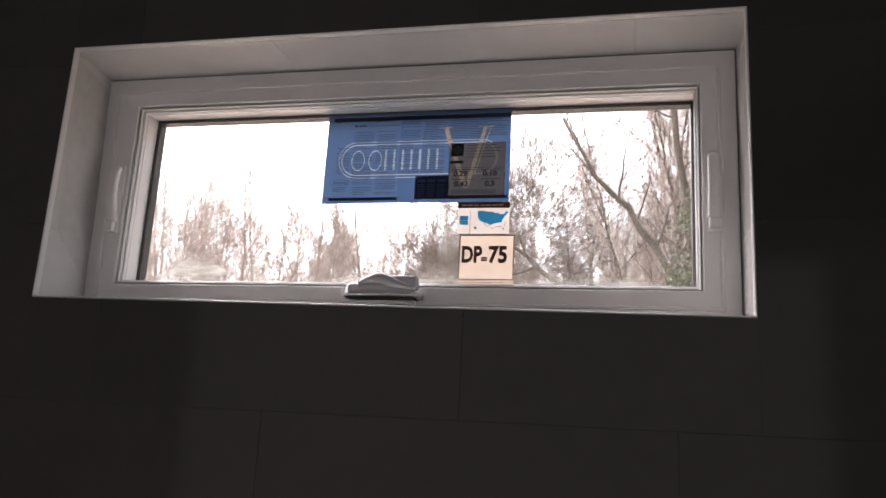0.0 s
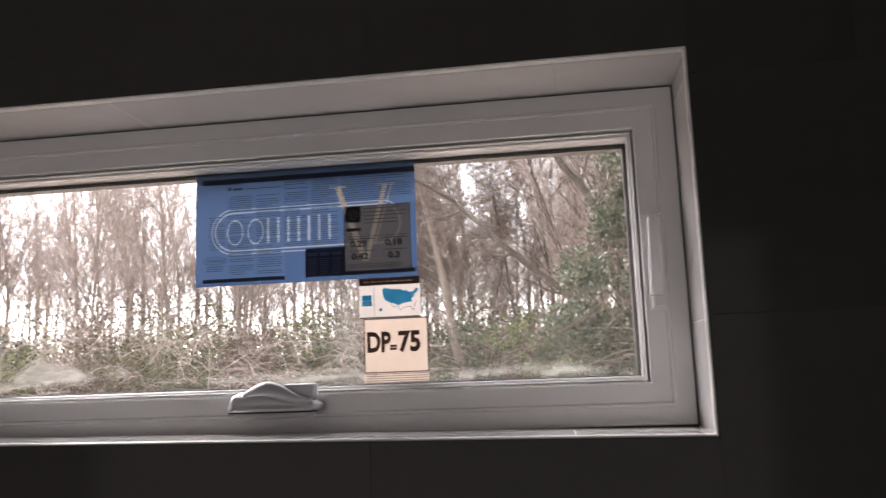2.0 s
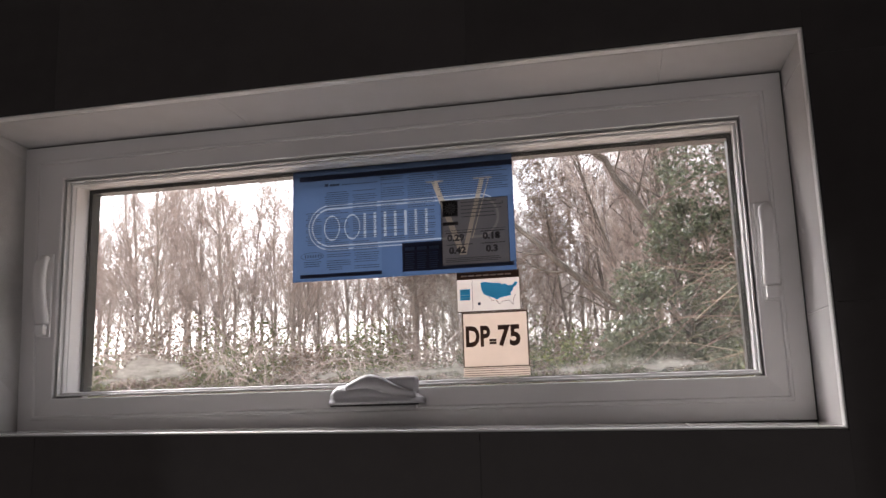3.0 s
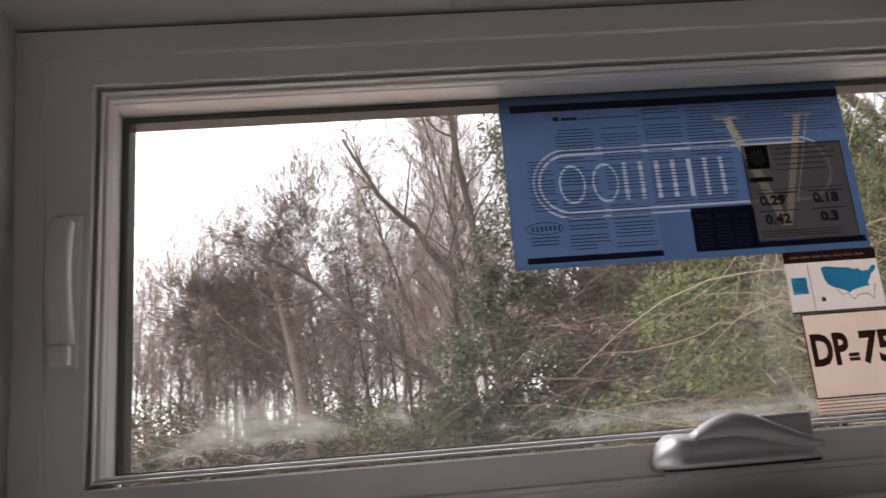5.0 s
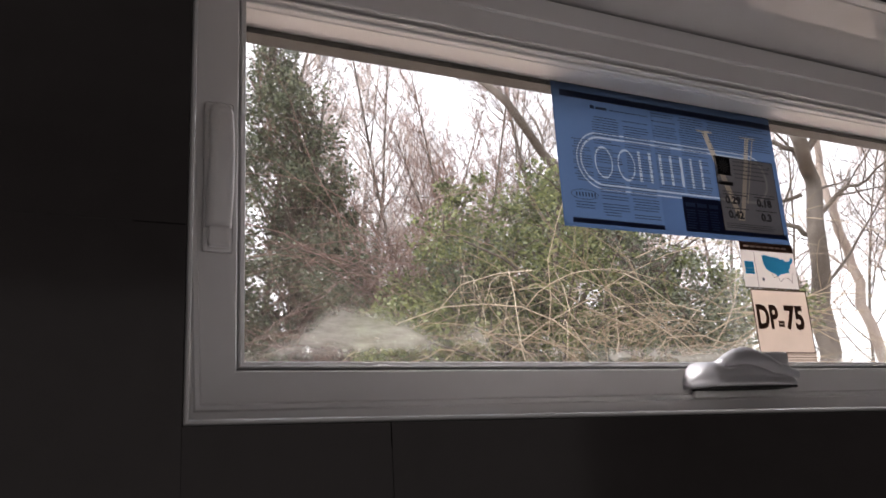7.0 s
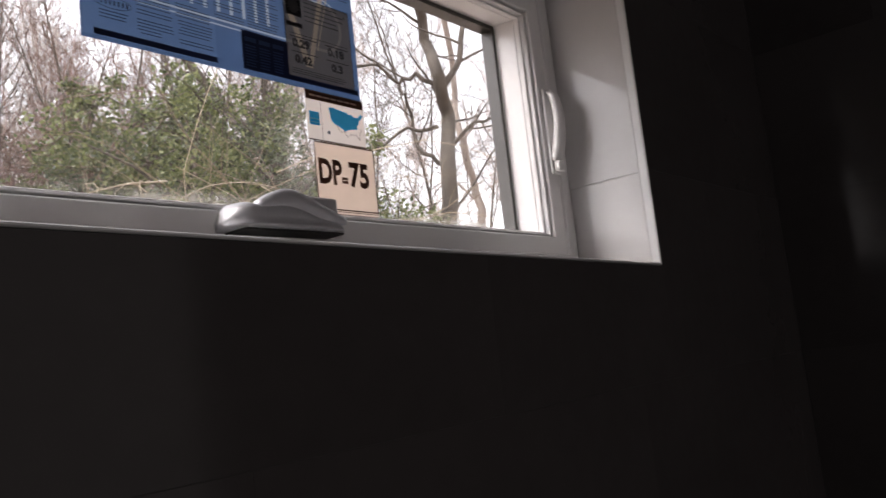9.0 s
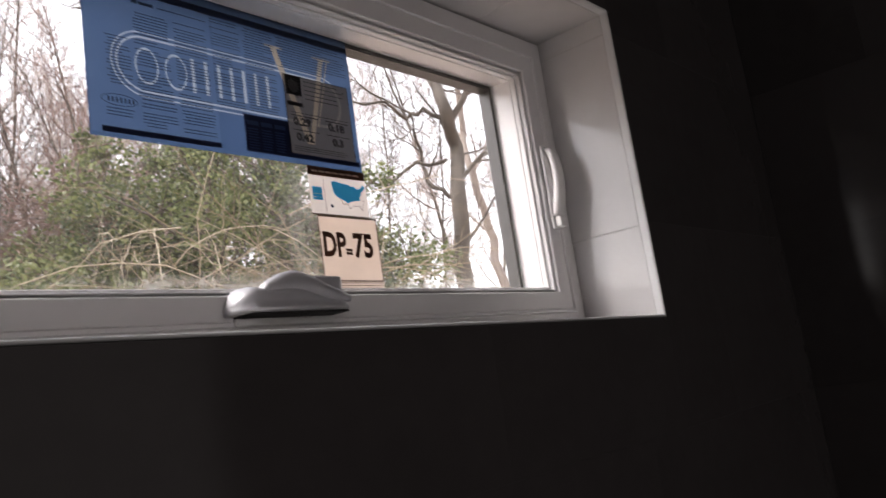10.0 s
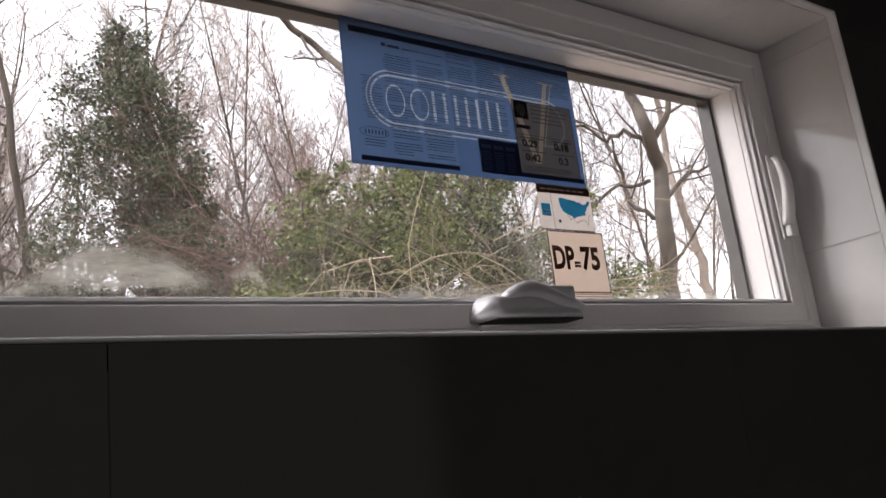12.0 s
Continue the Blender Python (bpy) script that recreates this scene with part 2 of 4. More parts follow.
M_VINYL = varied("white_vinyl", (0.74, 0.73, 0.73), (0.80, 0.79, 0.785), 4, 0.30, fine=9, rough_span=0.02)
M_CAULK = varied("dark_caulk_gap", (0.03, 0.03, 0.03), (0.05, 0.05, 0.05), 30, 0.8)
M_SPACER = varied("bronze_spacer", (0.036, 0.033, 0.031), (0.062, 0.058, 0.055), 40, 0.35, metal=0.1)
M_HANDLE = varied("satin_silver_white_paint", (0.46, 0.46, 0.48), (0.54, 0.54, 0.56), 8, 0.42, metal=0.35, fine=30, rough_span=0.03)
# flat black for the shade inside the crank cover's open underside
M_CAVITY = varied("cavity_shade_black", (0.01, 0.01, 0.01), (0.02, 0.02, 0.02), 60, 0.7)
M_PLASTER = varied("pale_painted_plaster", (0.62, 0.61, 0.60), (0.70, 0.69, 0.68), 3, 0.8, bump=0.1)
M_CEIL = varied("white_ceiling_paint", (0.70, 0.70, 0.69), (0.78, 0.78, 0.77), 3, 0.85, bump=0.1)
M_FLOOR = varied("grey_floor_tile", (0.20, 0.195, 0.19), (0.28, 0.275, 0.27), 4, 0.35)
M_DOOR = varied("white_door_paint", (0.74, 0.73, 0.71), (0.80, 0.79, 0.77), 5, 0.4)
M_GLASS = pane_material()
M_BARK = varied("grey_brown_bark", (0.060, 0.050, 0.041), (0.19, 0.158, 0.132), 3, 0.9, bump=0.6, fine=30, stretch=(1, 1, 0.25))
# bark lightened: the sky glare over the wood is put into its colour
M_BARK_GLARE = varied("brown_bark_glare_paled", (0.25, 0.20, 0.17), (0.44, 0.37, 0.32), 1.5, 0.9, bump=0.3, fine=12, stretch=(1, 1, 0.25))
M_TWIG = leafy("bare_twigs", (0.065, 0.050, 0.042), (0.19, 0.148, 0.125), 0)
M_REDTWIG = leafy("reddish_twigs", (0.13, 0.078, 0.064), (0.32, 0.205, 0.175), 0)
# pinkish twigs, their colour paled to stand for backlight and glare
M_GLARETWIG = leafy("far_pinkish_twigs_glare_paled", (0.33, 0.26, 0.228), (0.54, 0.445, 0.395), 0)
M_VINE = leafy("tan_vine_stems", (0.17, 0.125, 0.08), (0.38, 0.30, 0.20), 0)
M_PALEVINE = leafy("pale_vine_stems", (0.30, 0.24, 0.16), (0.52, 0.44, 0.32), 0)
M_HOLLY = leafy("dark_evergreen_leaves", (0.050, 0.062, 0.040), (0.19, 0.215, 0.135), 0.3, 0.34)
M_BUSH = leafy("green_bush_leaves", (0.062, 0.082, 0.034), (0.27, 0.30, 0.13), 0.35)
M_BROWNLEAF = leafy("withered_brown_leaves", (0.13, 0.092, 0.072), (0.30, 0.22, 0.175), 0.3)
M_BLUE = logo_film("blue_logo_film", (0.040, 0.076, 0.155))
M_NAVY = film_print("navy_print", (0.012, 0.018, 0.05), 0.5)
M_TEXTBLUE = film_print("dark_blue_print", (0.013, 0.024, 0.055), 0.55)
M_PANELPRINT = film_print("dim_blue_print", (0.05, 0.09, 0.17), 0.6)
M_LABELGREY = logo_film("grey_label_film", (0.040, 0.040, 0.044), 0.2345, 0.012, True)
M_LABELPALE = film_print("pale_grey_print", (0.16, 0.16, 0.165), 0.7)
M_BLACK = film_print("black_print", (0.008, 0.008, 0.01), 0.3)
M_CREAM = film_print("cream_label_paper", (0.60, 0.49, 0.41), 0.62, 0.05)
M_WHITEPAPER = film_print("white_label_paper", (0.58, 0.54, 0.51), 0.62, 0.04)
M_BROWNINK = film_print("dark_brown_print", (0.045, 0.02, 0.012), 0.5)
M_MAPBLUE = film_print("cyan_print", (0.03, 0.33, 0.62), 0.62, 0.06)
M_GROUND = varied("leaf_litter", (0.32, 0.245, 0.195), (0.50, 0.40, 0.33), 0.8, 0.95, bump=0.8, fine=9)


# ---- mesh helpers ----
def mesh_ob(name, verts, faces, material, parent=None, smooth=False):
    me = bpy.data.meshes.new(name)
    me.from_pydata(verts, [], faces)
    me.materials.append(material)
    if smooth:
        me.polygons.foreach_set("use_smooth", [True] * len(me.polygons))
    me.update()
    ob = new(name, me)
    ob.parent = parent
    return ob


def part(name, bm, material, parent, label="", smooth=False):
    bmesh.ops.recalc_face_normals(bm, faces=bm.faces[:])
    me = bpy.data.meshes.new(name)
    bm.to_mesh(me)
    bm.free()
    me.materials.append(material)
    if smooth:
        me.polygons.foreach_set("use_smooth", [True] * len(me.polygons))
    ob = new(name, me)
    ob.parent = parent
    return tagged(ob, label)


def box(bm, x0, x1, y0, y1, z0, z1, bevel=0.0, segments=2):
    r = bmesh.ops.create_cube(bm, size=1)
    vs = r["verts"]
    bmesh.ops.scale(bm, vec=(x1 - x0, y1 - y0, z1 - z0), verts=vs)
    bmesh.ops.translate(bm, vec=((x0 + x1) / 2, (y0 + y1) / 2, (z0 + z1) / 2), verts=vs)
    if bevel:
        es = list({e for v in vs for e in v.link_edges})
        bmesh.ops.bevel(bm, geom=es, offset=bevel, segments=segments, affect="EDGES", profile=0.6)
    return bm


def ring(x0, x1, z0, z1, profile):
    """A mitred rectangular frame; the profile is a closed list of (inset, y)."""
    bm = bmesh.new()
    rows = []
    for d, y in profile:
        rows.append([bm.verts.new(c) for c in ((x0 + d, y, z0 + d), (x1 - d, y, z0 + d), (x1 - d, y, z1 - d), (x0 + d, y, z1 - d))])
    for i in range(len(rows)):
        a, b = rows[i], rows[(i + 1) % len(rows)]
        for k in range(4):
            bm.faces.new((a[k], a[(k + 1) % 4], b[(k + 1) % 4], b[k]))
    return bm


def loft(sections, cap=True):
    """A skin over closed sections of equal length."""
    bm = bmesh.new()
    rows = [[bm.verts.new(p) for p in s] for s in sections]
    n = len(rows[0])
    for a, b in zip(rows, rows[1:]):
        for k in range(n):
            bm.faces.new((a[k], a[(k + 1) % n], b[(k + 1) % n], b[k]))
    if cap:
        bm.faces.new(rows[0])
        bm.faces.new(rows[-1][::-1])
    return bm


class Tubes:
    """Collects many tapered tubes and small leaves into one mesh."""

    def __init__(self):
        self.v, self.f = [], []

    def tube(self, pts, radii, sides=4):
        base = len(self.v)
        for i, (p, r) in enumerate(zip(pts, radii)):
            a = pts[max(0, i - 1)]
            b = pts[min(len(pts) - 1, i + 1)]
            d = (b - a).normalized()
            u = d.cross(Vector((0.3, 0.9, 0.31))).normalized()
            w = d.cross(u)
            for k in range(sides):
                t = 2 * math.pi * k / sides
                q = p + (u * math.cos(t) + w * math.sin(t)) * r
                self.v.append((q.x, q.y, q.z))
        for i in range(len(pts) - 1):
            for k in range(sides):
                k2 = (k + 1) % sides
                o = base + i * sides
                self.f.append((o + k, o + k2, o + sides + k2, o + sides + k))
        if sides > 3:
            self.f.append(tuple(base + (len(pts) - 1) * sides + k for k in range(sides)))

    def leaf(self, p, size, rng):
        d = Vector((rng.gauss(0, 1), rng.gauss(0, 1), rng.gauss(0, 0.7))).normalized()
        u = d.cross(Vector((rng.gauss(0, 1), rng.gauss(0, 1), rng.gauss(0, 1)))).normalized()
        n = d.cross(u)
        o = len(self.v)
        for q in (p, p + d * size * 0.5 + u * size * 0.3 + n * size * 0.08, p + d * size, p + d * size * 0.5 - u * size * 0.3 + n * size * 0.08):
            self.v.append((q.x, q.y, q.z))
        self.f += [(o, o + 1, o + 2), (o, o + 2, o + 3)]

    def build(self, name, material, parent, smooth=True):
        return mesh_ob(name, self.v, self.f, material, parent, smooth)


# ---- the room ----
HX, Z0, Z1 = 0.5685, 1.5025, 1.9610
FY = 0.126
ROOM_X0, ROOM_X1, ROOM_Y0, CEIL = -1.45, 1.145, -1.90, 2.45


def slab(name, label, material, *boxes):
    bm = bmesh.new()
    for b in boxes:
        box(bm, *b)
    ob = part(name, bm, material, None)
    return tagged(ob, label, name.split("_")[0], kind="structure")


wall_north = slab("wall_north", "dark tiled outside wall with a wide high window", M_GROUT,
                  (ROOM_X0 - 0.15, -HX - 0.034, 0.0004, 0.24, 0, CEIL), (HX + 0.010, ROOM_X1 + 0.15, 0.0004, 0.24, 0, CEIL),
                  (-HX - 0.0338, HX + 0.010, 0.0004, 0.24, 0, Z0 - 0.010), (-HX - 0.0338, HX + 0.010, 0.0004, 0.24, Z1 + 0.010, CEIL))
wall_east = slab("wall_east", "dark tiled side wall of the shower", M_GROUT, (ROOM_X1 - 0.0089, ROOM_X1 + 0.15, ROOM_Y0, 0.0015, 0, CEIL))
wall_west = slab("wall_west", "plain pale painted wall", M_PLASTER, (ROOM_X0 - 0.15, ROOM_X0, ROOM_Y0, 0.0015, 0, CEIL))
# unseen opening, widened across the wall to hold the fill lamp
DX0, DX1 = -1.43, 1.12
wall_south = slab("wall_south", "plain pale painted wall with an assumed wide opening", M_PLASTER,
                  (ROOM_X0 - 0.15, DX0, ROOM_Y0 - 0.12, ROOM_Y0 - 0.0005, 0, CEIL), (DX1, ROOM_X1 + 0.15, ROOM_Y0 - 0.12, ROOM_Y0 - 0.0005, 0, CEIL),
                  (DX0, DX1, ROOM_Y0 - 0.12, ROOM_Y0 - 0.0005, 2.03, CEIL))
# unseen walls added so that no sky light leaks through the opening
slab("wall_passage", "plain pale walls added to keep sky light out of the opening", M_PLASTER,
     (-1.60, 1.40, ROOM_Y0 - 1.25, ROOM_Y0 - 1.15, 0, CEIL), (-1.60, -1.50, ROOM_Y0 - 1.15, ROOM_Y0 - 0.121, 0, CEIL), (1.30, 1.40, ROOM_Y0 - 1.15, ROOM_Y0 - 0.121, 0, CEIL))
slab("floor", "grey tiled bathroom floor", M_FLOOR, (-1.60, 1.40, ROOM_Y0 - 1.25, ROOM_Y0 - 0.121, -0.1, -0.0005), (ROOM_X0 - 0.15, ROOM_X1 + 0.15, ROOM_Y0 - 0.12, 0.24, -0.1, -0.0005))
slab("ceiling", "flat white painted ceiling", M_CEIL, (-1.60, 1.40, ROOM_Y0 - 1.25, ROOM_Y0 - 0.121, CEIL + 0.0005, CEIL + 0.12), (ROOM_X0 - 0.15, ROOM_X1 + 0.15, ROOM_Y0 - 0.12, 0.24, CEIL + 0.0005, CEIL + 0.12))

door_1 = tagged(new("door_1"), "assumed wide doorway with a white painted casing", "door", kind="structure")
for name, r in (("jamb", (DX0 - 0.06, DX0, 0.0, 2.03)), ("jamb", (DX1, ROOM_X1 - 0.012, 0.0, 2.03)), ("lintel", (DX0 - 0.06, ROOM_X1 - 0.012, 2.031, 2.10))):
    bm = bmesh.new()
    box(bm, r[0], r[1], ROOM_Y0, ROOM_Y0 + 0.018, r[2], r[3], 0.003)
    part(name, bm, M_DOOR, door_1)

# ---- the window's lining ----
trim = ring(-0.5692, 0.5692, 1.4995, 1.9645, [(0, 0.0110), (0, 0.0005), (0.0009, -0.0012), (0.0023, -0.0012), (0.0032, 0.0005), (0.0032, 0.0110)])
window_trim = tagged(part("trim", trim, M_TRIM, None), "slim white edge trim round the window recess", "trim", kind="structure")


def lining(name, label, x0, x1, z0, z1):
    bm = bmesh.new()
    box(bm, x0, x1, 0.0112, FY + 0.06, z0, z1)
    return tagged(part(name, bm, M_PALEGROUT, None), label, "window lining", kind="structure")


sill = lining("sill", "pale tiled window sill", -HX - 0.0098, HX + 0.0098, Z0 - 0.0098, Z0 - 0.0006)
head = lining("window_head", "pale tiled head of the window recess", -HX - 0.0098, HX + 0.0098, Z1 + 0.0006, Z1 + 0.0098)
jamb_l = lining("jamb_west", "pale tiled side of the window recess", -HX - 0.0098, -HX - 0.0006, Z0 - 0.0028, Z1 + 0.0028)
jamb_r = lining("jamb_east", "pale tiled side of the window recess", HX + 0.0006, HX + 0.0098, Z0 - 0.0028, Z1 + 0.0028)


def lining_tile(parent, x0, x1, z0, z1):
    bm = bmesh.new()
    box(bm, x0, x1, 0.0128, FY + 0.055, z0, z1, 0.0008, 1)
    part("tile", bm, M_REVEAL, parent)


for a, b in ((-0.5715, -0.1915), (-0.190, 0.4085), (0.410, 0.5715)):
    lining_tile(sill, a, b, Z0 - 0.0029, Z0)
for a, b in ((-0.5715, -0.1915), (-0.190, 0.4085), (0.410, 0.5715)):
    lining_tile(head, a, b, Z1, Z1 + 0.0029)
for a, b in ((Z0 + 0.0003, 1.6335), (1.635, 1.930), (1.9315, Z1 - 0.0003)):
    lining_tile(jamb_l, -HX - 0.0029, -HX, a, b)
    lining_tile(jamb_r, HX, HX + 0.0029, a, b)



def sill_rise(x):
    return 0.012 * max(0.0, (HX - x) / (2 * HX))


def tilt_sill(ob):
    """The sill was laid slightly out of level, rising to the west."""
    for v in ob.data.vertices:
        if v.co.z < 1.6:
            v.co.z += sill_rise(v.co.x)


for ob in (window_trim, sill, *sill.children):
    tilt_sill(ob)


def flare(ob, y0, z0):
    """The west side of the recess was built out of square: it widens inward and upward."""
    for v in ob.data.vertices:
        if v.co.x < -0.534:
            v.co.x -= 0.018 * min(1.0, max(0.0, (v.co.y + y0) / FY)) * min(1.0, max(0.0, (v.co.z + z0 - Z0) / (Z1 - Z0)))


for ob in (jamb_l, *jamb_l.children, head, *head.children, sill, *sill.children):
    flare(ob, 0.0, 0.0)

# ---- the window ----
FX, FZ0, FZ1 = 0.5670, 1.5045, 1.9590
window_1 = tagged(new("window_1"), "white vinyl awning window with a crank, closed", "window", kind="structure")
window_1.location = (0, FY, FZ0)
bpy.context.view_layer.update()


def in_window(name, bm, material, parent=None, label="", smooth=False):
    """A part given in world places, hung under the window."""
    bmesh.ops.translate(bm, vec=(0, -FY, -FZ0), verts=bm.verts[:])
    return part(name, bm, material, parent or window_1, label, smooth)


frame_ob = in_window("frame", ring(-FX, FX, FZ0, FZ1, [(0, 0.215), (0, FY + 0.002), (0.001, FY), (0.0235, FY - 0.0005), (0.0250, FY - 0.0035), (0.0285, FY - 0.0035),
          (0.0300, FY), (0.054, FY + 0.0015), (0.0555, FY + 0.003), (0.0555, 0.215)]), M_VINYL)
flare(frame_ob, FY, FZ0)
caulk_ob = in_window("caulk", ring(-HX + 0.0002, HX - 0.0002, Z0 + 0.0002, Z1 - 0.0002, [(0, FY + 0.02), (0, FY + 0.0035), (0.0030, FY + 0.0035), (0.0030, FY + 0.02)]), M_CAULK)
flare(caulk_ob, FY, FZ0)
in_window("sash", ring(-FX, FX, FZ0, FZ1, [(0.0580, 0.212), (0.0580, FY + 0.0085), (0.0588, FY + 0.0070), (0.0600, FY + 0.0070), (0.0606, FY + 0.0085), (0.0606, FY + 0.0150),
          (0.0614, FY + 0.0140), (0.0634, FY + 0.0140), (0.0642, FY + 0.0155), (0.0642, FY + 0.0195), (0.0630, FY + 0.0205), (0.0630, FY + 0.0230), (0.0640, FY + 0.0240), (0.0592, FY + 0.0595), (0.0592, 0.212)]), M_VINYL)
in_window("spacer", ring(-FX, FX, FZ0, FZ1, [(0.0595, 0.1885), (0.0660, 0.1885), (0.0660, 0.2085), (0.0595, 0.2085)]), M_SPACER)
for y in (0.1865, 0.2100):
    bm = bmesh.new()
    x, z0, z1 = FX - 0.0592, FZ0 + 0.0592, FZ1 - 0.0592
    bm.faces.new([bm.verts.new(c) for c in ((-x, y, z0), (x, y, z0), (x, y, z1), (-x, y, z1))])
    ob = in_window("pane", bm, M_GLASS if y < 0.2 else principled("outer_glass", (1, 1, 1))[0])
    ob.visible_shadow = False
    # the pane's own base line is its lower edge
    ob.data.transform(Matrix.Translation((0, 0, -(z0 - FZ0))))
    ob.location = (0, 0, z0 - FZ0)
og = bpy.data.materials["outer_glass"]
tr = og.node_tree.nodes.new("ShaderNodeBsdfTransparent")
gl = og.node_tree.nodes.new("ShaderNodeBsdfGlossy")
gl.inputs["Roughness"].default_value = 0.01
fz = grazing(og.node_tree.nodes, og.node_tree.links)
mx = og.node_tree.nodes.new("ShaderNodeMixShader")
og.node_tree.links.new(fz, mx.inputs["Fac"])
og.node_tree.links.new(tr.outputs["BSDF"], mx.inputs[1])
og.node_tree.links.new(gl.outputs["BSDF"], mx.inputs[2])
og.node_tree.links.new(mx.outputs["Shader"], og.node_tree.nodes["Material Output"].inputs["Surface"])


# crank operator: a rounded cover, with the folding handle lying across it
def step(x, a, b):
    t = min(1, max(0, (x - a) / (b - a)))
    return t * t * (3 - 2 * t)


def bend(x, knots):
    """Smooth interpolation through (x, value) knots."""
    i = max(k for k in range(len(knots) - 1) if knots[k][0] <= x + 1e-9) if x >= knots[0][0] else 0
    (xa, va), (xb, vb) = knots[i], knots[i + 1]
    xp, vp = knots[max(0, i - 1)]
    xn, vn = knots[min(len(knots) - 1, i + 2)]
    ma, mb = (vb - vp) / (xb - xp), (vn - va) / (xn - xa)
    h = xb - xa
    t = min(1.0, max(0.0, (x - xa) / h))
    return (2 * t ** 3 - 3 * t ** 2 + 1) * va + (t ** 3 - 2 * t ** 2 + t) * h * ma + (3 * t ** 2 - 2 * t ** 3) * vb + (t ** 3 - t ** 2) * h * mb


def crank_cover():
    secs = []
    lo = 1.5385
    for i in range(45):
        x = -0.064 + 0.135 * i / 44
        top = bend(x, [(-0.064, 1.545), (-0.059, 1.556), (-0.049, 1.5645), (-0.038, 1.5650), (-0.034, 1.5630), (-0.010, 1.5690), (0.010, 1.5665), (0.036, 1.5560), (0.060, 1.5515), (0.071, 1.5460)])
        out = bend(x, [(-0.064, 0.113), (-0.058, 0.100), (-0.046, 0.0895), (0.046, 0.0885), (0.062, 0.0935), (0.071, 0.106)])
        s = []
        for k in range(11):
            t = math.pi / 2 * k / 10
            s.append((x, out + 0.003 + (FY - out - 0.003) * (1 - math.cos(t)) ** 1.6, lo + 0.007 + (top - lo - 0.007) * math.sin(t) ** 0.85))
        s += [(x, FY + 0.002, top), (x, FY + 0.002, lo), (x, out + 0.002, lo), (x, out, lo + 0.002), (x, out + 0.0006, lo + 0.0045)]
        secs.append(s)
    return loft(secs)


operator = in_window("crank_operator", crank_cover(), M_HANDLE, None, "satin silver crank cover with folded handle", True)


def crank_lever():
    secs = []
    for i in range(37):
        x = -0.034 + 0.098 * i / 36
        top = bend(x, [(-0.034, 1.5655), (-0.022, 1.5725), (-0.008, 1.5780), (0.004, 1.5785), (0.020, 1.5730), (0.036, 1.5650), (0.050, 1.5590), (0.064, 1.5540)])
        low = bend(x, [(-0.034, 1.5560), (0.010, 1.5500), (0.064, 1.5460)])
        w = bend(x, [(-0.034, 0.0090), (-0.020, 0.0120), (0.004, 0.0105), (0.036, 0.0070), (0.064, 0.0040)])
        cy, cz, h = 0.1040 - 0.0095 * step(x, -0.02, 0.05), (top + low) / 2, (top - low) / 2
        ring12 = [2 * math.pi * k / 14 for k in range(14)]
        secs.append([(x, cy + math.copysign(abs(math.cos(a)) ** 0.9, math.cos(a)) * w, cz + math.copysign(abs(math.sin(a)) ** 1.15, math.sin(a)) * h) for a in ring12])
    return loft(secs)


in_window("crank_handle", crank_lever(), M_HANDLE, operator, "", True)
bm = bmesh.new()
box(bm, 0.020, 0.064, 0.1005, 0.1205, 1.5520, 1.5745, 0.0045, 3)
in_window("crank_knob", bm, M_HANDLE, operator, "", True)
# thin black plate paints the shade of the hollow below the cover
bm = bmesh.new()
box(bm, -0.055, 0.062, FY - 0.033, FY - 0.001, 1.5365, 1.5384, 0.0008, 1)
in_window("cavity", bm, M_CAVITY, operator, "black plate standing for the shaded open underside")
bm = bmesh.new()
box(bm, -0.056, 0.060, FY - 0.008, FY - 0.0008, 1.529, 1.5364, 0.002)
in_window("base_plate", bm, M_VINYL, operator)


# lock levers on both sides
def lock(side):
    cx = side * 0.5290
    bm = bmesh.new()
    box(bm, cx - 0.0120, cx + 0.0120, FY - 0.0050, FY - 0.0008, 1.653, 1.783, 0.003)
    plate = in_window("lock_plate", bm, M_VINYL, None, "white lock plate")
    secs = []
    for i in range(25):
        u = i / 24
        z = 1.673 + 0.107 * u
        out = bend(u, [(0, 0.008), (0.25, 0.016), (0.6, 0.020), (0.9, 0.015), (1.0, 0.006)])
        w = 0.0105 * (1 - 0.12 * u) * math.sqrt(max(0.05, 1 - max(0.0, (u - 0.9) / 0.1) ** 2))
        thick = 0.0120 - 0.003 * u
        secs.append([(cx + w * p, FY - 0.005 - out + thick * q, z) for p, q in ((-1, 0.35), (-0.75, 0.08), (-0.35, 0), (0.35, 0), (0.75, 0.08), (1, 0.35), (0.95, 1), (-0.95, 1))])
    in_window("lever", loft(secs), M_VINYL, plate, "", True)
    bm = bmesh.new()
    box(bm, cx - 0.0085, cx + 0.0085, FY - 0.015, FY - 0.0051, 1.656, 1.6725, 0.003)
    in_window("pivot", bm, M_VINYL, plate)

lock(-1)
lock(1)


# ---- sheets stuck to the glass ----
GY = 0.1860


def flat(bm, x0, x1, z0, z1, y):
    vs = [bm.verts.new(c) for c in ((x0, y, z0), (x1, y, z0), (x1, y, z1), (x0, y, z1))]
    bm.faces.new(vs)


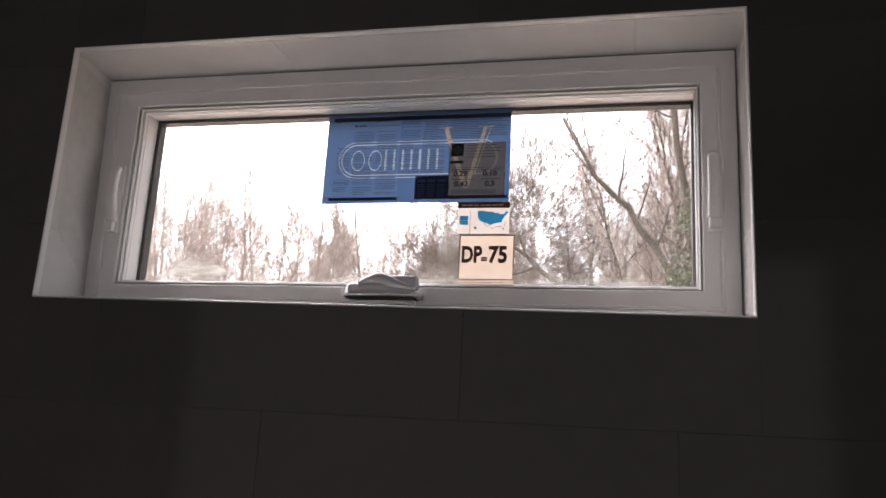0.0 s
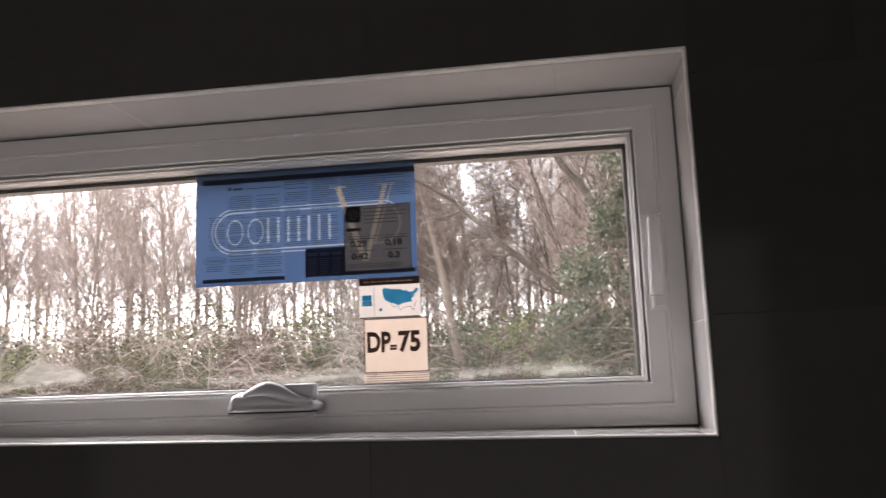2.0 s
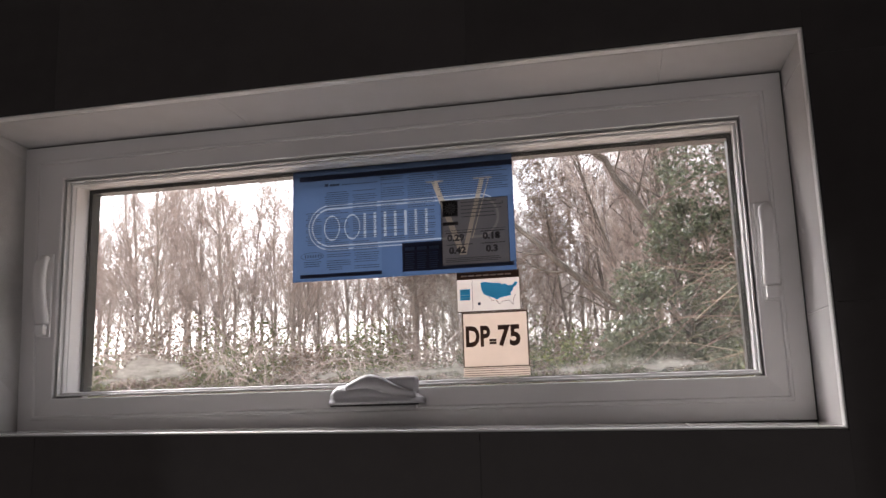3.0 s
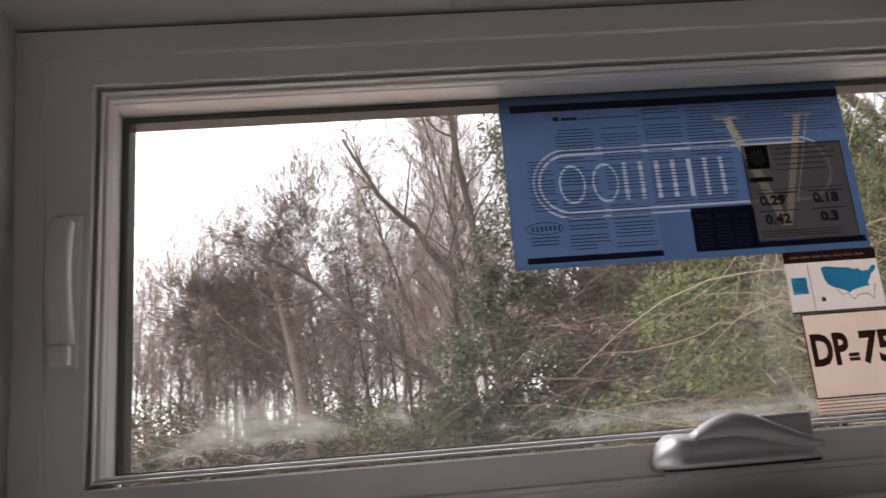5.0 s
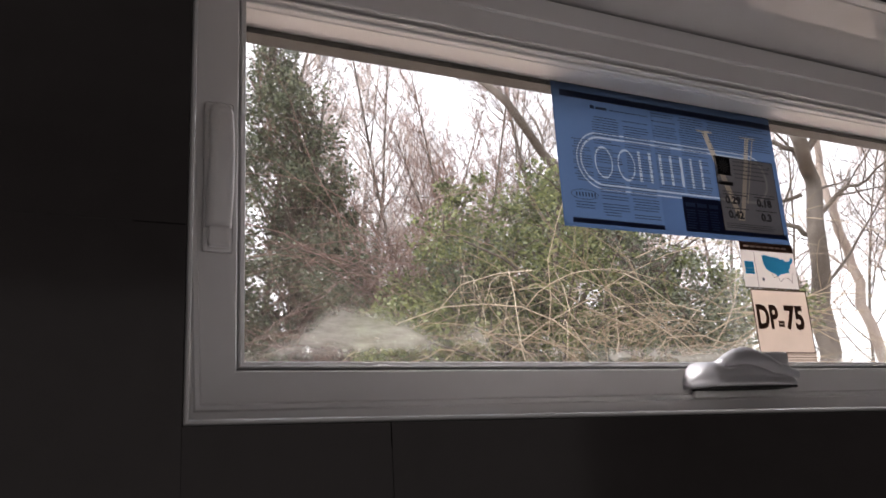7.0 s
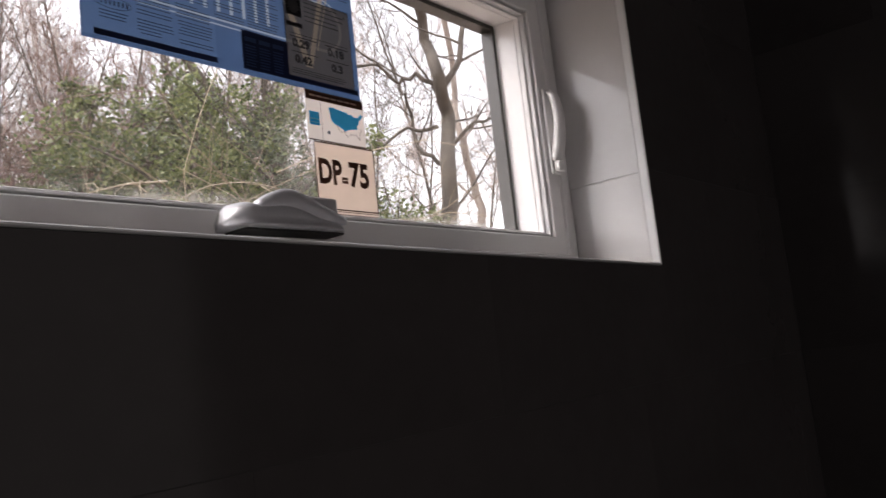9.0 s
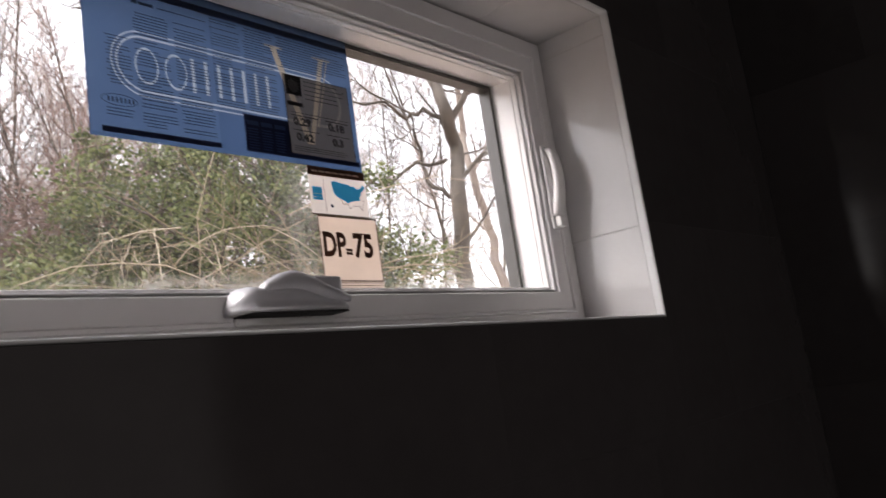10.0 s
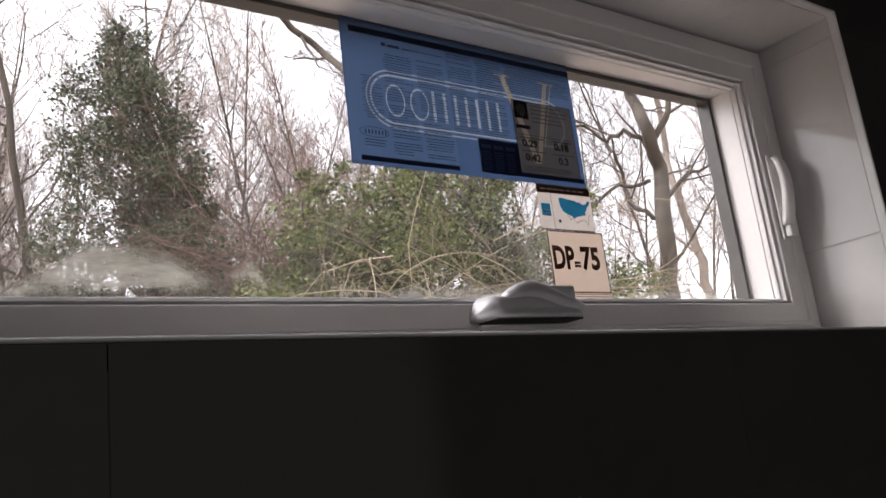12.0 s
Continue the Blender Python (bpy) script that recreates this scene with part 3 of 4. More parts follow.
def sheet(name, label, x0, x1, z0, z1, material, y, opening=None, category="label"):
    ob = tagged(new(name), label, category)
    ob.location = (x0, y, z0)
    bm = bmesh.new()
    w, h = x1 - x0, z1 - z0
    if opening:
        a, b, c, d = opening[0] - x0, opening[1] - x0, opening[2] - z0, opening[3] - z0
        for r in ((0, a, 0, h), (b, w, 0, h), (a, b, 0, c), (a, b, d, h)):
            flat(bm, *r, 0)
        bmesh.ops.remove_doubles(bm, verts=bm.verts[:], dist=0.00001)
    else:
        flat(bm, 0, w, 0, h, 0)
    part("backing", bm, material, ob)
    return ob


class Print:
    """Printed areas on a sheet, in the sheet's own plane."""

    def __init__(self, parent, y):
        self.p, self.y = parent, y
        self.o = parent.location

    def bars(self, name, rects, material, lift=0.0002, label="", kind=""):
        bm = bmesh.new()
        for x0, x1, z0, z1 in rects:
            flat(bm, x0 - self.o.x, x1 - self.o.x, z0 - self.o.z, z1 - self.o.z, -lift)
        return tagged(part(name, bm, material, self.p, label), kind=kind)

    def shape(self, name, polys, material, lift=0.0002, label=""):
        bm = bmesh.new()
        for poly in polys:
            bm.faces.new([bm.verts.new((x - self.o.x, -lift, z - self.o.z)) for x, z in poly])
        return part(name, bm, material, self.p, label)

    def text(self, name, body, x, z, size, material, lift=0.0003, wide=1.0, bold=0.0):
        cu = bpy.data.curves.new(name, "FONT")
        cu.body, cu.size, cu.resolution_u, cu.offset = body, size, 3, bold
        tmp = new("tmp_text", cu)
        me = bpy.data.meshes.new_from_object(tmp.evaluated_get(bpy.context.evaluated_depsgraph_get()))
        bpy.data.objects.remove(tmp)
        me.transform(Matrix.Translation((x - self.o.x, -lift, z - self.o.z)) @ Matrix.Rotation(radians(90), 4, "X") @ Matrix.Diagonal((wide, 1, 1, 1)))
        me.materials.clear()
        me.materials.append(material)
        ob = new(name, me)
        ob.parent = self.p
        return ob


def outline(path, w):
    """Quads along a closed path of (x, z) points."""
    n = len(path)
    polys = []
    for i in range(n):
        (xa, za), (xb, zb) = path[i], path[(i + 1) % n]
        dx, dz = xb - xa, zb - za
        k = math.hypot(dx, dz) or 1
        ox, oz = -dz / k * w / 2, dx / k * w / 2
        polys.append([(xa + ox, za + oz), (xb + ox, zb + oz), (xb - ox, zb - oz), (xa - ox, za - oz)])
    return polys


rng = random.Random(4)
SX0, SX1, SZ0, SZ1 = -0.147, 0.197, 1.7235, 1.8985
blue = sheet("window_sheet", "translucent blue printed sheet stuck to the window glass", SX0, SX1, SZ0, SZ1, M_BLUE, GY - 0.0006, (0.0885, 0.1875, 1.7365, 1.8325), "printed sheet")
pr = Print(blue, GY)
pr.bars("top_band", [(-0.136, SX1, 1.881, 1.889)], M_NAVY, label="navy band along the top")
pr.bars("bottom_band", [(-0.135, -0.005, 1.7285, 1.7345)], M_NAVY, label="navy band along the bottom")
lines = []
for x0, x1, z0, z1 in ((-0.095, -0.056, 1.768, 1.861), (-0.050, -0.011, 1.768, 1.861), (-0.005, 0.032, 1.778, 1.878), (0.037, 0.079, 1.778, 1.878), (0.084, 0.190, 1.840, 1.878),
                       (-0.092, -0.054, 1.740, 1.764), (-0.048, -0.009, 1.740, 1.764), (-0.129, -0.101, 1.745, 1.754), (-0.126, -0.100, 1.780, 1.830)):
    z = z1
    while z > z0:
        if rng.random() > 0.10:
            lines.append((x0 + (0 if rng.random() > 0.2 else 0.003), x1 - (x1 - x0) * rng.choice((0, 0, 0.03, 0.08, 0.35)), z - 0.0010, z))
        z -= 0.0033
pr.bars("small_print", lines, M_TEXTBLUE, 0.00022, "lines of print too small to read", "stuff")
pr.bars("heading", [(-0.095, -0.089, 1.8705, 1.8750), (-0.087, -0.071, 1.8705, 1.8738), (-0.067, -0.010, 1.8712, 1.8722)], M_TEXTBLUE, 0.00024)
pr.shape("emblem", outline([(-0.1155 + 0.0185 * math.cos(2 * math.pi * k / 24), 1.7625 + 0.0058 * math.sin(2 * math.pi * k / 24)) for k in range(24)], 0.0007), M_TEXTBLUE, 0.00024)
pr.bars("emblem_mark", [(-0.1275 + 0.0042 * k, -0.1255 + 0.0042 * k, 1.7600, 1.7650) for k in range(7)], M_TEXTBLUE, 0.00024)
pr.bars("dark_panel", [(0.027, 0.0885, 1.7300, 1.7735), (0.0885, 0.194, 1.7300, 1.7362)], M_NAVY, 0.00026, "navy panel with fine print")
fine = []
for c in range(3):
    x0 = 0.031 + 0.0185 * c
    fine.append((x0, x0 + 0.015, 1.7615, 1.7665))
    for k in range(8):
        fine.append((x0, x0 + 0.015 - 0.003 * rng.random(), 1.7340 + 0.0032 * k, 1.7353 + 0.0032 * k))
pr.bars("panel_print", fine, M_PANELPRINT, 0.00034, "", "stuff")

rating = sheet("rating_label", "smoky grey energy rating label on the blue sheet", 0.0875, 0.1885, 1.7355, 1.8335, M_LABELGREY, GY - 0.0014)
pr = Print(rating, GY)
pr.bars("border", [(0.0875, 0.1885, 1.8327, 1.8335), (0.0875, 0.0883, 1.7355, 1.8327), (0.1877, 0.1885, 1.7355, 1.8327)], M_BLACK, 0.00018)
burst = [[(0.102, 1.8205)] + [(0.102 + r * math.cos(a + s), 1.8205 + r * math.sin(a + s)) for r, s in ((0.0065, -0.12), (0.0105, 0), (0.0065, 0.12))] for a in (2 * math.pi * k / 14 for k in range(14))]
pr.bars("badge", [(0.0905, 0.1135, 1.8085, 1.8322)], M_BLACK, 0.00018, "black badge with a sunburst")
pr.shape("sunburst", burst, M_LABELPALE, 0.00028)
pr.bars("strip", [(0.0905, 0.1135, 1.795, 1.800)], M_BLACK, 0.00018)
fine = [(0.118, 0.168 + 0.012 * rng.random(), 1.806 + 0.0055 * k, 1.8072 + 0.0055 * k) for k in range(5)]
fine += [(0.093, 0.183, 1.7865, 1.7872), (0.094, 0.134, 1.7825, 1.7838), (0.146, 0.182, 1.7825, 1.7838), (0.094, 0.134, 1.7648, 1.7658), (0.146, 0.182, 1.7648, 1.7658)]
fine += [(0.093, 0.180 - 0.012 * rng.random(), 1.7395 + 0.0026 * k, 1.7404 + 0.0026 * k) for k in range(3)]
pr.bars("fine_print", fine, M_BLACK, 0.0002, "", "stuff")
pr.text("number_print", "0.29", 0.0965, 1.7715, 0.0132, M_BLACK, wide=1.12, bold=0.0006)
pr.text("number_print", "0.18", 0.1495, 1.7715, 0.0132, M_BLACK, wide=1.12, bold=0.0006)
pr.text("number_print", "0.42", 0.0985, 1.7525, 0.0132, M_BLACK, wide=1.12, bold=0.0006)
pr.text("number_print", "0.3", 0.1535, 1.7525, 0.0132, M_BLACK, wide=1.12, bold=0.0006)
pr.text("number_print", "4", 0.1785, 1.8225, 0.0065, M_BLACK)

chart = sheet("region_label", "white label with a blue country map and black heading", 0.1085, 0.1995, 1.6645, 1.7235, M_WHITEPAPER, GY - 0.0006)
pr = Print(chart, GY)
pr.bars("heading_band", [(0.1085, 0.1995, 1.7125, 1.7235)], M_BROWNINK, 0.0002)
pr.bars("heading_print", [(0.115 + 0.0107 * k, 0.124 + 0.0107 * k, 1.7168, 1.7188) for k in range(7)], M_WHITEPAPER, 0.0003)
pr.bars("badge", [(0.1125, 0.1275, 1.6825, 1.6985)], M_MAPBLUE, 0.0002)
pr.bars("badge_print", [(0.1135, 0.1265, 1.6895, 1.6902), (0.1135, 0.1265, 1.6855, 1.6860)], M_WHITEPAPER, 0.0003)
pr.bars("divider", [(0.1305, 0.1311, 1.6665, 1.7105), (0.1085, 0.1995, 1.6645, 1.6660)], M_BROWNINK, 0.0002)
coast = ((0, .95), (.10, 1), (.30, .93), (.52, .90), (.58, .82), (.66, .86), (.74, .74), (.86, .78), (.93, .95), (1, .88), (.95, .72), (.88, .62), (.86, .48), (.80, .36), (.82, .22),
         (.72, .20), (.62, .16), (.50, .10), (.44, .02), (.36, .12), (.28, .18), (.16, .26), (.08, .36), (.03, .55))
pr.shape("map", [[(0.1430 + 0.0545 * u, 1.6805 + 0.0275 * v) for u, v in coast]], M_MAPBLUE, 0.0002, "bright blue map shape")
pr.shape("map_outline", outline([(0.1445 + 0.050 * u, 1.6735 + 0.024 * v) for u, v in ((.2, .55), (.3, .25), (.42, .32), (.5, .05), (.62, .22), (.8, .25), (.9, .0), (.92, .3), (.98, .6))], 0.0006)[:-1], M_BROWNINK, 0.00018)
pr.bars("inset", [(0.1385, 0.1425, 1.6745, 1.6785)], M_TEXTBLUE, 0.0002)

rate = sheet("pressure_label", "cream paper label with large dark print", 0.1145, 0.2095, 1.5720, 1.6640, M_CREAM, GY - 0.0010)
pr = Print(rate, GY)
pr.bars("border", [(0.1145, 0.2095, 1.6622, 1.6640), (0.1145, 0.2095, 1.5850, 1.5866), (0.1145, 0.1160, 1.5866, 1.6622), (0.2080, 0.2095, 1.5866, 1.6622)], M_BROWNINK, 0.0002)
pr.text("lettering", "DP", 0.1180, 1.6160, 0.0395, M_BROWNINK, wide=0.72, bold=0.0016)
pr.text("lettering", "=", 0.1530, 1.6145, 0.0190, M_BROWNINK, wide=0.95, bold=0.0009)
pr.text("lettering", "75", 0.1655, 1.6160, 0.0395, M_BROWNINK, wide=0.84, bold=0.0016)
pr.bars("rule", [(0.1155, 0.2085, 1.5735 + 0.0032 * k, 1.5743 + 0.0032 * k) for k in range(4)], M_BROWNINK, 0.0002)

# ---- outdoors ----
EYE = Vector((-0.5, -0.52, 1.45))


def bearing(az, dist, z=0.0):
    """A place outside by bearing from the window, in degrees east of straight out."""
    return Vector((EYE.x + dist * math.sin(radians(az)), EYE.y + dist * math.cos(radians(az)), z))


def ahead(az, el, dist):
    return bearing(az, dist, EYE.z + dist * math.tan(radians(el)))


def ground_z(x, y):
    r = math.hypot(x, y)
    return 0.25 + 0.9 * step(r, 8, 40) + 2.4 * step(r, 26, 60) + 0.12 * noise.noise(Vector((x * 0.25, y * 0.25, 0)))


verts, faces = [], []
radii = [0, 1.5, 3, 5, 7, 9, 12, 15, 19, 24, 30, 38, 50, 70, 120, 400, 2500]
SEG = 72
for i, r in enumerate(radii):
    for k in range(SEG):
        a = 2 * math.pi * k / SEG
        x, y = r * math.sin(a), r * math.cos(a) + 0.25 + 0.0
        z = ground_z(x, y) if r < 100 else 3.55
        verts.append((x, y, z if y > 0.3 else min(z, -0.25)))
for i in range(len(radii) - 1):
    for k in range(SEG):
        k2 = (k + 1) % SEG
        faces.append((i * SEG + k, i * SEG + k2, (i + 1) * SEG + k2, (i + 1) * SEG + k))
tagged(mesh_ob("ground", verts, faces, M_GROUND, None, True), "rising ground covered in brown leaf litter", "ground", kind="structure")


def wobble(rng, d, amount):
    return (d + Vector((rng.gauss(0, 1), rng.gauss(0, 1), rng.gauss(0, 1))) * amount).normalized()


def branch(tubes, rng, p, d, length, r, n, bend, up, sides, taper=0.35):
    pts, rad = [p.copy()], [r]
    for i in range(n):
        d = wobble(rng, d, bend)
        d = (d + Vector((0, 0, up))).normalized()
        p = p + d * (length / n)
        pts.append(p.copy())
        rad.append(r * (1 - (1 - taper) * (i + 1) / n))
    tubes.tube(pts, rad, sides)
    return pts, rad


def along(pts, rad, u):
    f = u * (len(pts) - 1)
    i = min(int(f), len(pts) - 2)
    t = f - i
    return pts[i].lerp(pts[i + 1], t), rad[i] + (rad[i + 1] - rad[i]) * t, (pts[i + 1] - pts[i]).normalized()


def side_way(rng, d, spread):
    s = d.cross(Vector((rng.gauss(0, 1), rng.gauss(0, 1), rng.gauss(0, 1)))).normalized()
    return (d * math.cos(spread) + s * math.sin(spread)).normalized()


def limbs_on(wood, twigs, rng, pts, rad, length, counts, start=0.3, spread=(0.6, 1.1), up=0.08, thin=1.0):
    """Limbs, branches and twigs along a stem."""
    n1, n2, n3 = counts
    for i in range(n1):
        u = start + (1 - start) * (i + rng.random()) / n1
        p, r, d = along(pts, rad, min(u, 0.99))
        l1 = length * (1.15 - 0.7 * u) * rng.uniform(0.6, 1.1)
        a, ar = branch(wood, rng, p, side_way(rng, d, rng.uniform(*spread)), l1, max(0.008, min(0.028, r * 0.5)), 6, 0.16, up, 5)
        for j in range(n2):
            v = 0.2 + 0.8 * (j + rng.random()) / n2
            q, qr, qd = along(a, ar, min(v, 0.99))
            l2 = l1 * rng.uniform(0.3, 0.55)
            b, br = branch(twigs, rng, q, side_way(rng, qd, rng.uniform(0.5, 1.0)), l2, max(0.005 * thin, qr * 0.5), 4, 0.16, up, 3)
            for k in range(n3):
                w, wr, wd = along(b, br, 0.15 + 0.8 * rng.random())
                branch(twigs, rng, w, side_way(rng, wd, rng.uniform(0.4, 0.9)), l2 * rng.uniform(0.35, 0.6), max(0.0035 * thin, wr * 0.55), 2, 0.18, up, 3)


def bare_tree(label, height, r, seed, counts=(14, 7, 6), start=0.3, lean=(0, 0), material=None, twig=None, up=0.08, length=0.38, spread=(0.6, 1.1), thin=1.0, group="bare trees"):
    rng = random.Random(seed)
    tree = tagged(new("tree"), label, "tree", group)
    wood, twigs = Tubes(), Tubes()
    d = Vector((lean[0], lean[1], 1)).normalized()
    pts, rad = branch(wood, rng, Vector((0, 0, -0.3)), d, height, r, 10, 0.05, 0.02, 8, 0.22)
    limbs_on(wood, twigs, rng, pts, rad, height * length, counts, start, spread, up, thin)
    wood.build("trunk", material or M_BARK, tree)
    twigs.build("crown", twig or M_TWIG, tree, False)
    return tree


def stand(tree, az, dist, turn=0.0):
    p = bearing(az, dist)
    tree.location = (p.x, p.y, ground_z(p.x, p.y))
    tree.rotation_euler = (0, 0, radians(turn))
    return tree


def again(tree, az, dist, turn, size=1.0):
    p = bearing(az, dist)
    keep = tree.scale.copy()
    tree.scale = (size, size, size * 1.0)
    c = copy_thing(tree, pose(p.x, p.y, ground_z(p.x, p.y), 0, 0, turn))
    tree.scale = keep
    return c


rng = random.Random(11)
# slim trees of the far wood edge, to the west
slim = [bare_tree("slim bare woodland tree with upswept branches", 10.5, 0.085, 21, (24, 7, 6), 0.16, up=0.13, length=0.34, spread=(0.4, 0.95), material=M_BARK_GLARE, twig=M_GLARETWIG, thin=2.6, group="slim woodland trees"),
        bare_tree("slim bare woodland tree with upswept branches", 11.5, 0.095, 22, (23, 7, 6), 0.2, up=0.13, length=0.34, spread=(0.4, 0.95), material=M_BARK_GLARE, twig=M_GLARETWIG, thin=2.6, group="slim woodland trees"),
        bare_tree("slim bare woodland tree with upswept branches", 9.5, 0.07, 23, (23, 7, 6), 0.14, up=0.13, length=0.34, spread=(0.4, 0.95), material=M_BARK_GLARE, twig=M_GLARETWIG, thin=2.6, group="slim woodland trees")]
for k, t in enumerate(slim):
    stand(t, -38 + 9 * k, 42)
for k in range(140):
    again(slim[k % 3], -46 + 0.40 * k + rng.uniform(-0.5, 0.5), rng.uniform(32, 54), rng.uniform(0, 360), rng.uniform(0.8, 1.08))

# tall bare trees straight out and to the east
tall = [bare_tree("tall bare woodland tree with spreading limbs", 16, 0.10, 31, (24, 9, 7), 0.22, up=0.10, length=0.28, twig=M_TWIG, thin=2.1, group="tall woodland trees"),
        bare_tree("tall bare woodland tree with spreading limbs", 17, 0.085, 32, (26, 9, 7), 0.26, up=0.16, length=0.24, twig=M_GLARETWIG, thin=2.1, group="tall woodland trees"),
        bare_tree("tall bare woodland tree with spreading limbs", 14.5, 0.075, 33, (24, 9, 7), 0.2, up=0.18, length=0.28, spread=(0.4, 0.9), twig=M_GLARETWIG, thin=2.1, group="tall woodland trees")]
stand(tall[0], 5.0, 24, 40)
stand(tall[1], 3.8, 26, 10)
stand(tall[2], 7.5, 24, 0)
for k in range(64):
    az = 12 + 0.93 * k + rng.uniform(-0.7, 0.7)
    if az > 44 and k % 2:
        continue
    again(tall[k % 3], az, rng.uniform(19, 40) if az < 44 else rng.uniform(28, 42), rng.uniform(0, 360), rng.uniform(0.7, 1.1))
for az, d, s in ((0.5, 33, 0.75), (5.5, 31, 0.9), (-4.5, 36, 0.65), (2, 38, 0.85), (9, 30, 0.9), (-1, 27, 0.62), (1.8, 27, 0.8), (4.4, 23, 0.75), (6.6, 28, 0.95), (-3.6, 32, 0.62), (10.5, 26, 0.95)):
    again(tall[int(d) % 3], az, d, rng.uniform(0, 360), s)

# slim reddish saplings between the evergreens
sapling = bare_tree("slim reddish sapling with upright twigs", 8.5, 0.045, 35, (22, 7, 5), 0.18, up=0.2, length=0.26, spread=(0.3, 0.8), material=M_BARK, twig=M_REDTWIG, thin=1.3, group="reddish saplings")
stand(sapling, 18.2, 16.5, 20)
for az, d, size in ((19.6, 15.5, 1.05), (20.8, 17, 1.1), (22.0, 15, 1.0), (23.2, 16.5, 1.12), (24.6, 15.2, 0.95), (26.0, 17, 1.1), (28.5, 16, 1.05), (30.4, 15.5, 0.95), (32.5, 17, 1.0)):
    again(sapling, az, d, rng.uniform(0, 360), size)

# rounded trees with dense reddish crowns
def rounded_tree(label, az, dist, stem, centre, wide, tall_half, counts, leaves, seed):
    rng = random.Random(seed)
    tree = tagged(new("tree"), label, "tree")
    p = bearing(az, dist)
    tree.location = (p.x, p.y, ground_z(p.x, p.y))
    wood, twigs = Tubes(), Tubes()
    pts, rad = branch(wood, rng, Vector((0, 0, -0.3)), Vector((0, 0, 1)), stem, 0.2, 8, 0.05, 0, 8, 0.35)
    limbs_on(wood, twigs, rng, pts, rad, wide * 1.35, counts, 0.2, (0.5, 1.25), 0.07, 2.2)
    for k in range(leaves):
        a, b = rng.uniform(0, 2 * math.pi), rng.uniform(-0.9, 1.5)
        d = Vector((math.cos(a) * math.cos(b), math.sin(a) * math.cos(b), math.sin(b)))
        lump = 1 + 0.30 * noise.noise(d * 2.2 + Vector((seed, 0, 0))) + 0.16 * noise.noise(d * 6 + Vector((0, seed, 0)))
        q = d * lump * (0.25 + 0.70 * rng.random() ** 0.8)
        q = Vector((q.x * wide, q.y * wide, centre + q.z * tall_half))
        if noise.noise(q * 1.1 + Vector((0, 0, seed))) > -0.12:
            twigs.tube([q, q + (d * 0.7 + Vector((rng.gauss(0, 0.4), rng.gauss(0, 0.4), 0.3))) * 0.38], [0.011, 0.005], 3)
    wood.build("trunk", M_BARK_GLARE, tree)
    twigs.build("crown", M_BROWNLEAF, tree, False)


rounded_tree("broad rounded tree with withered reddish brown crown", -5.2, 28, 9.0, 7.6, 3.6, 4.2, (40, 11, 9), 9000, 5)
rounded_tree("rounded tree with dense clumped brownish crown", -12.4, 30, 6.8, 6.3, 1.9, 2.1, (24, 9, 7), 3600, 6)
rounded_tree("small rounded tree with brownish crown", -9.6, 31, 6.2, 5.6, 2.2, 2.6, (22, 9, 7), 2200, 8)


undergrowth = tagged(new("undergrowth"), "low brown and green undergrowth along the edge of the wood", "undergrowth", kind="stuff")
r4 = random.Random(15)
brush, greens = Tubes(), Tubes()
for k in range(110000):
    az, d = r4.uniform(-50, 9), r4.uniform(28, 40)
    q = bearing(az, d)
    top = 2.4 + 2.8 * noise.noise(Vector((q.x * 0.3, q.y * 0.3, 3.0)))
    if top > 0.3:
        p = Vector((q.x, q.y, ground_z(q.x, q.y) + top * r4.random() ** 1.5))
        green = noise.noise(Vector((q.x * 0.4, q.y * 0.4, 9.0))) + 0.25 * r4.uniform(-1, 1) > 0
        (greens if green else brush).leaf(p, 0.15, r4)
greens.build("leaves", M_BUSH, undergrowth, False)
brush.build("leaves", M_BROWNLEAF, undergrowth, False)


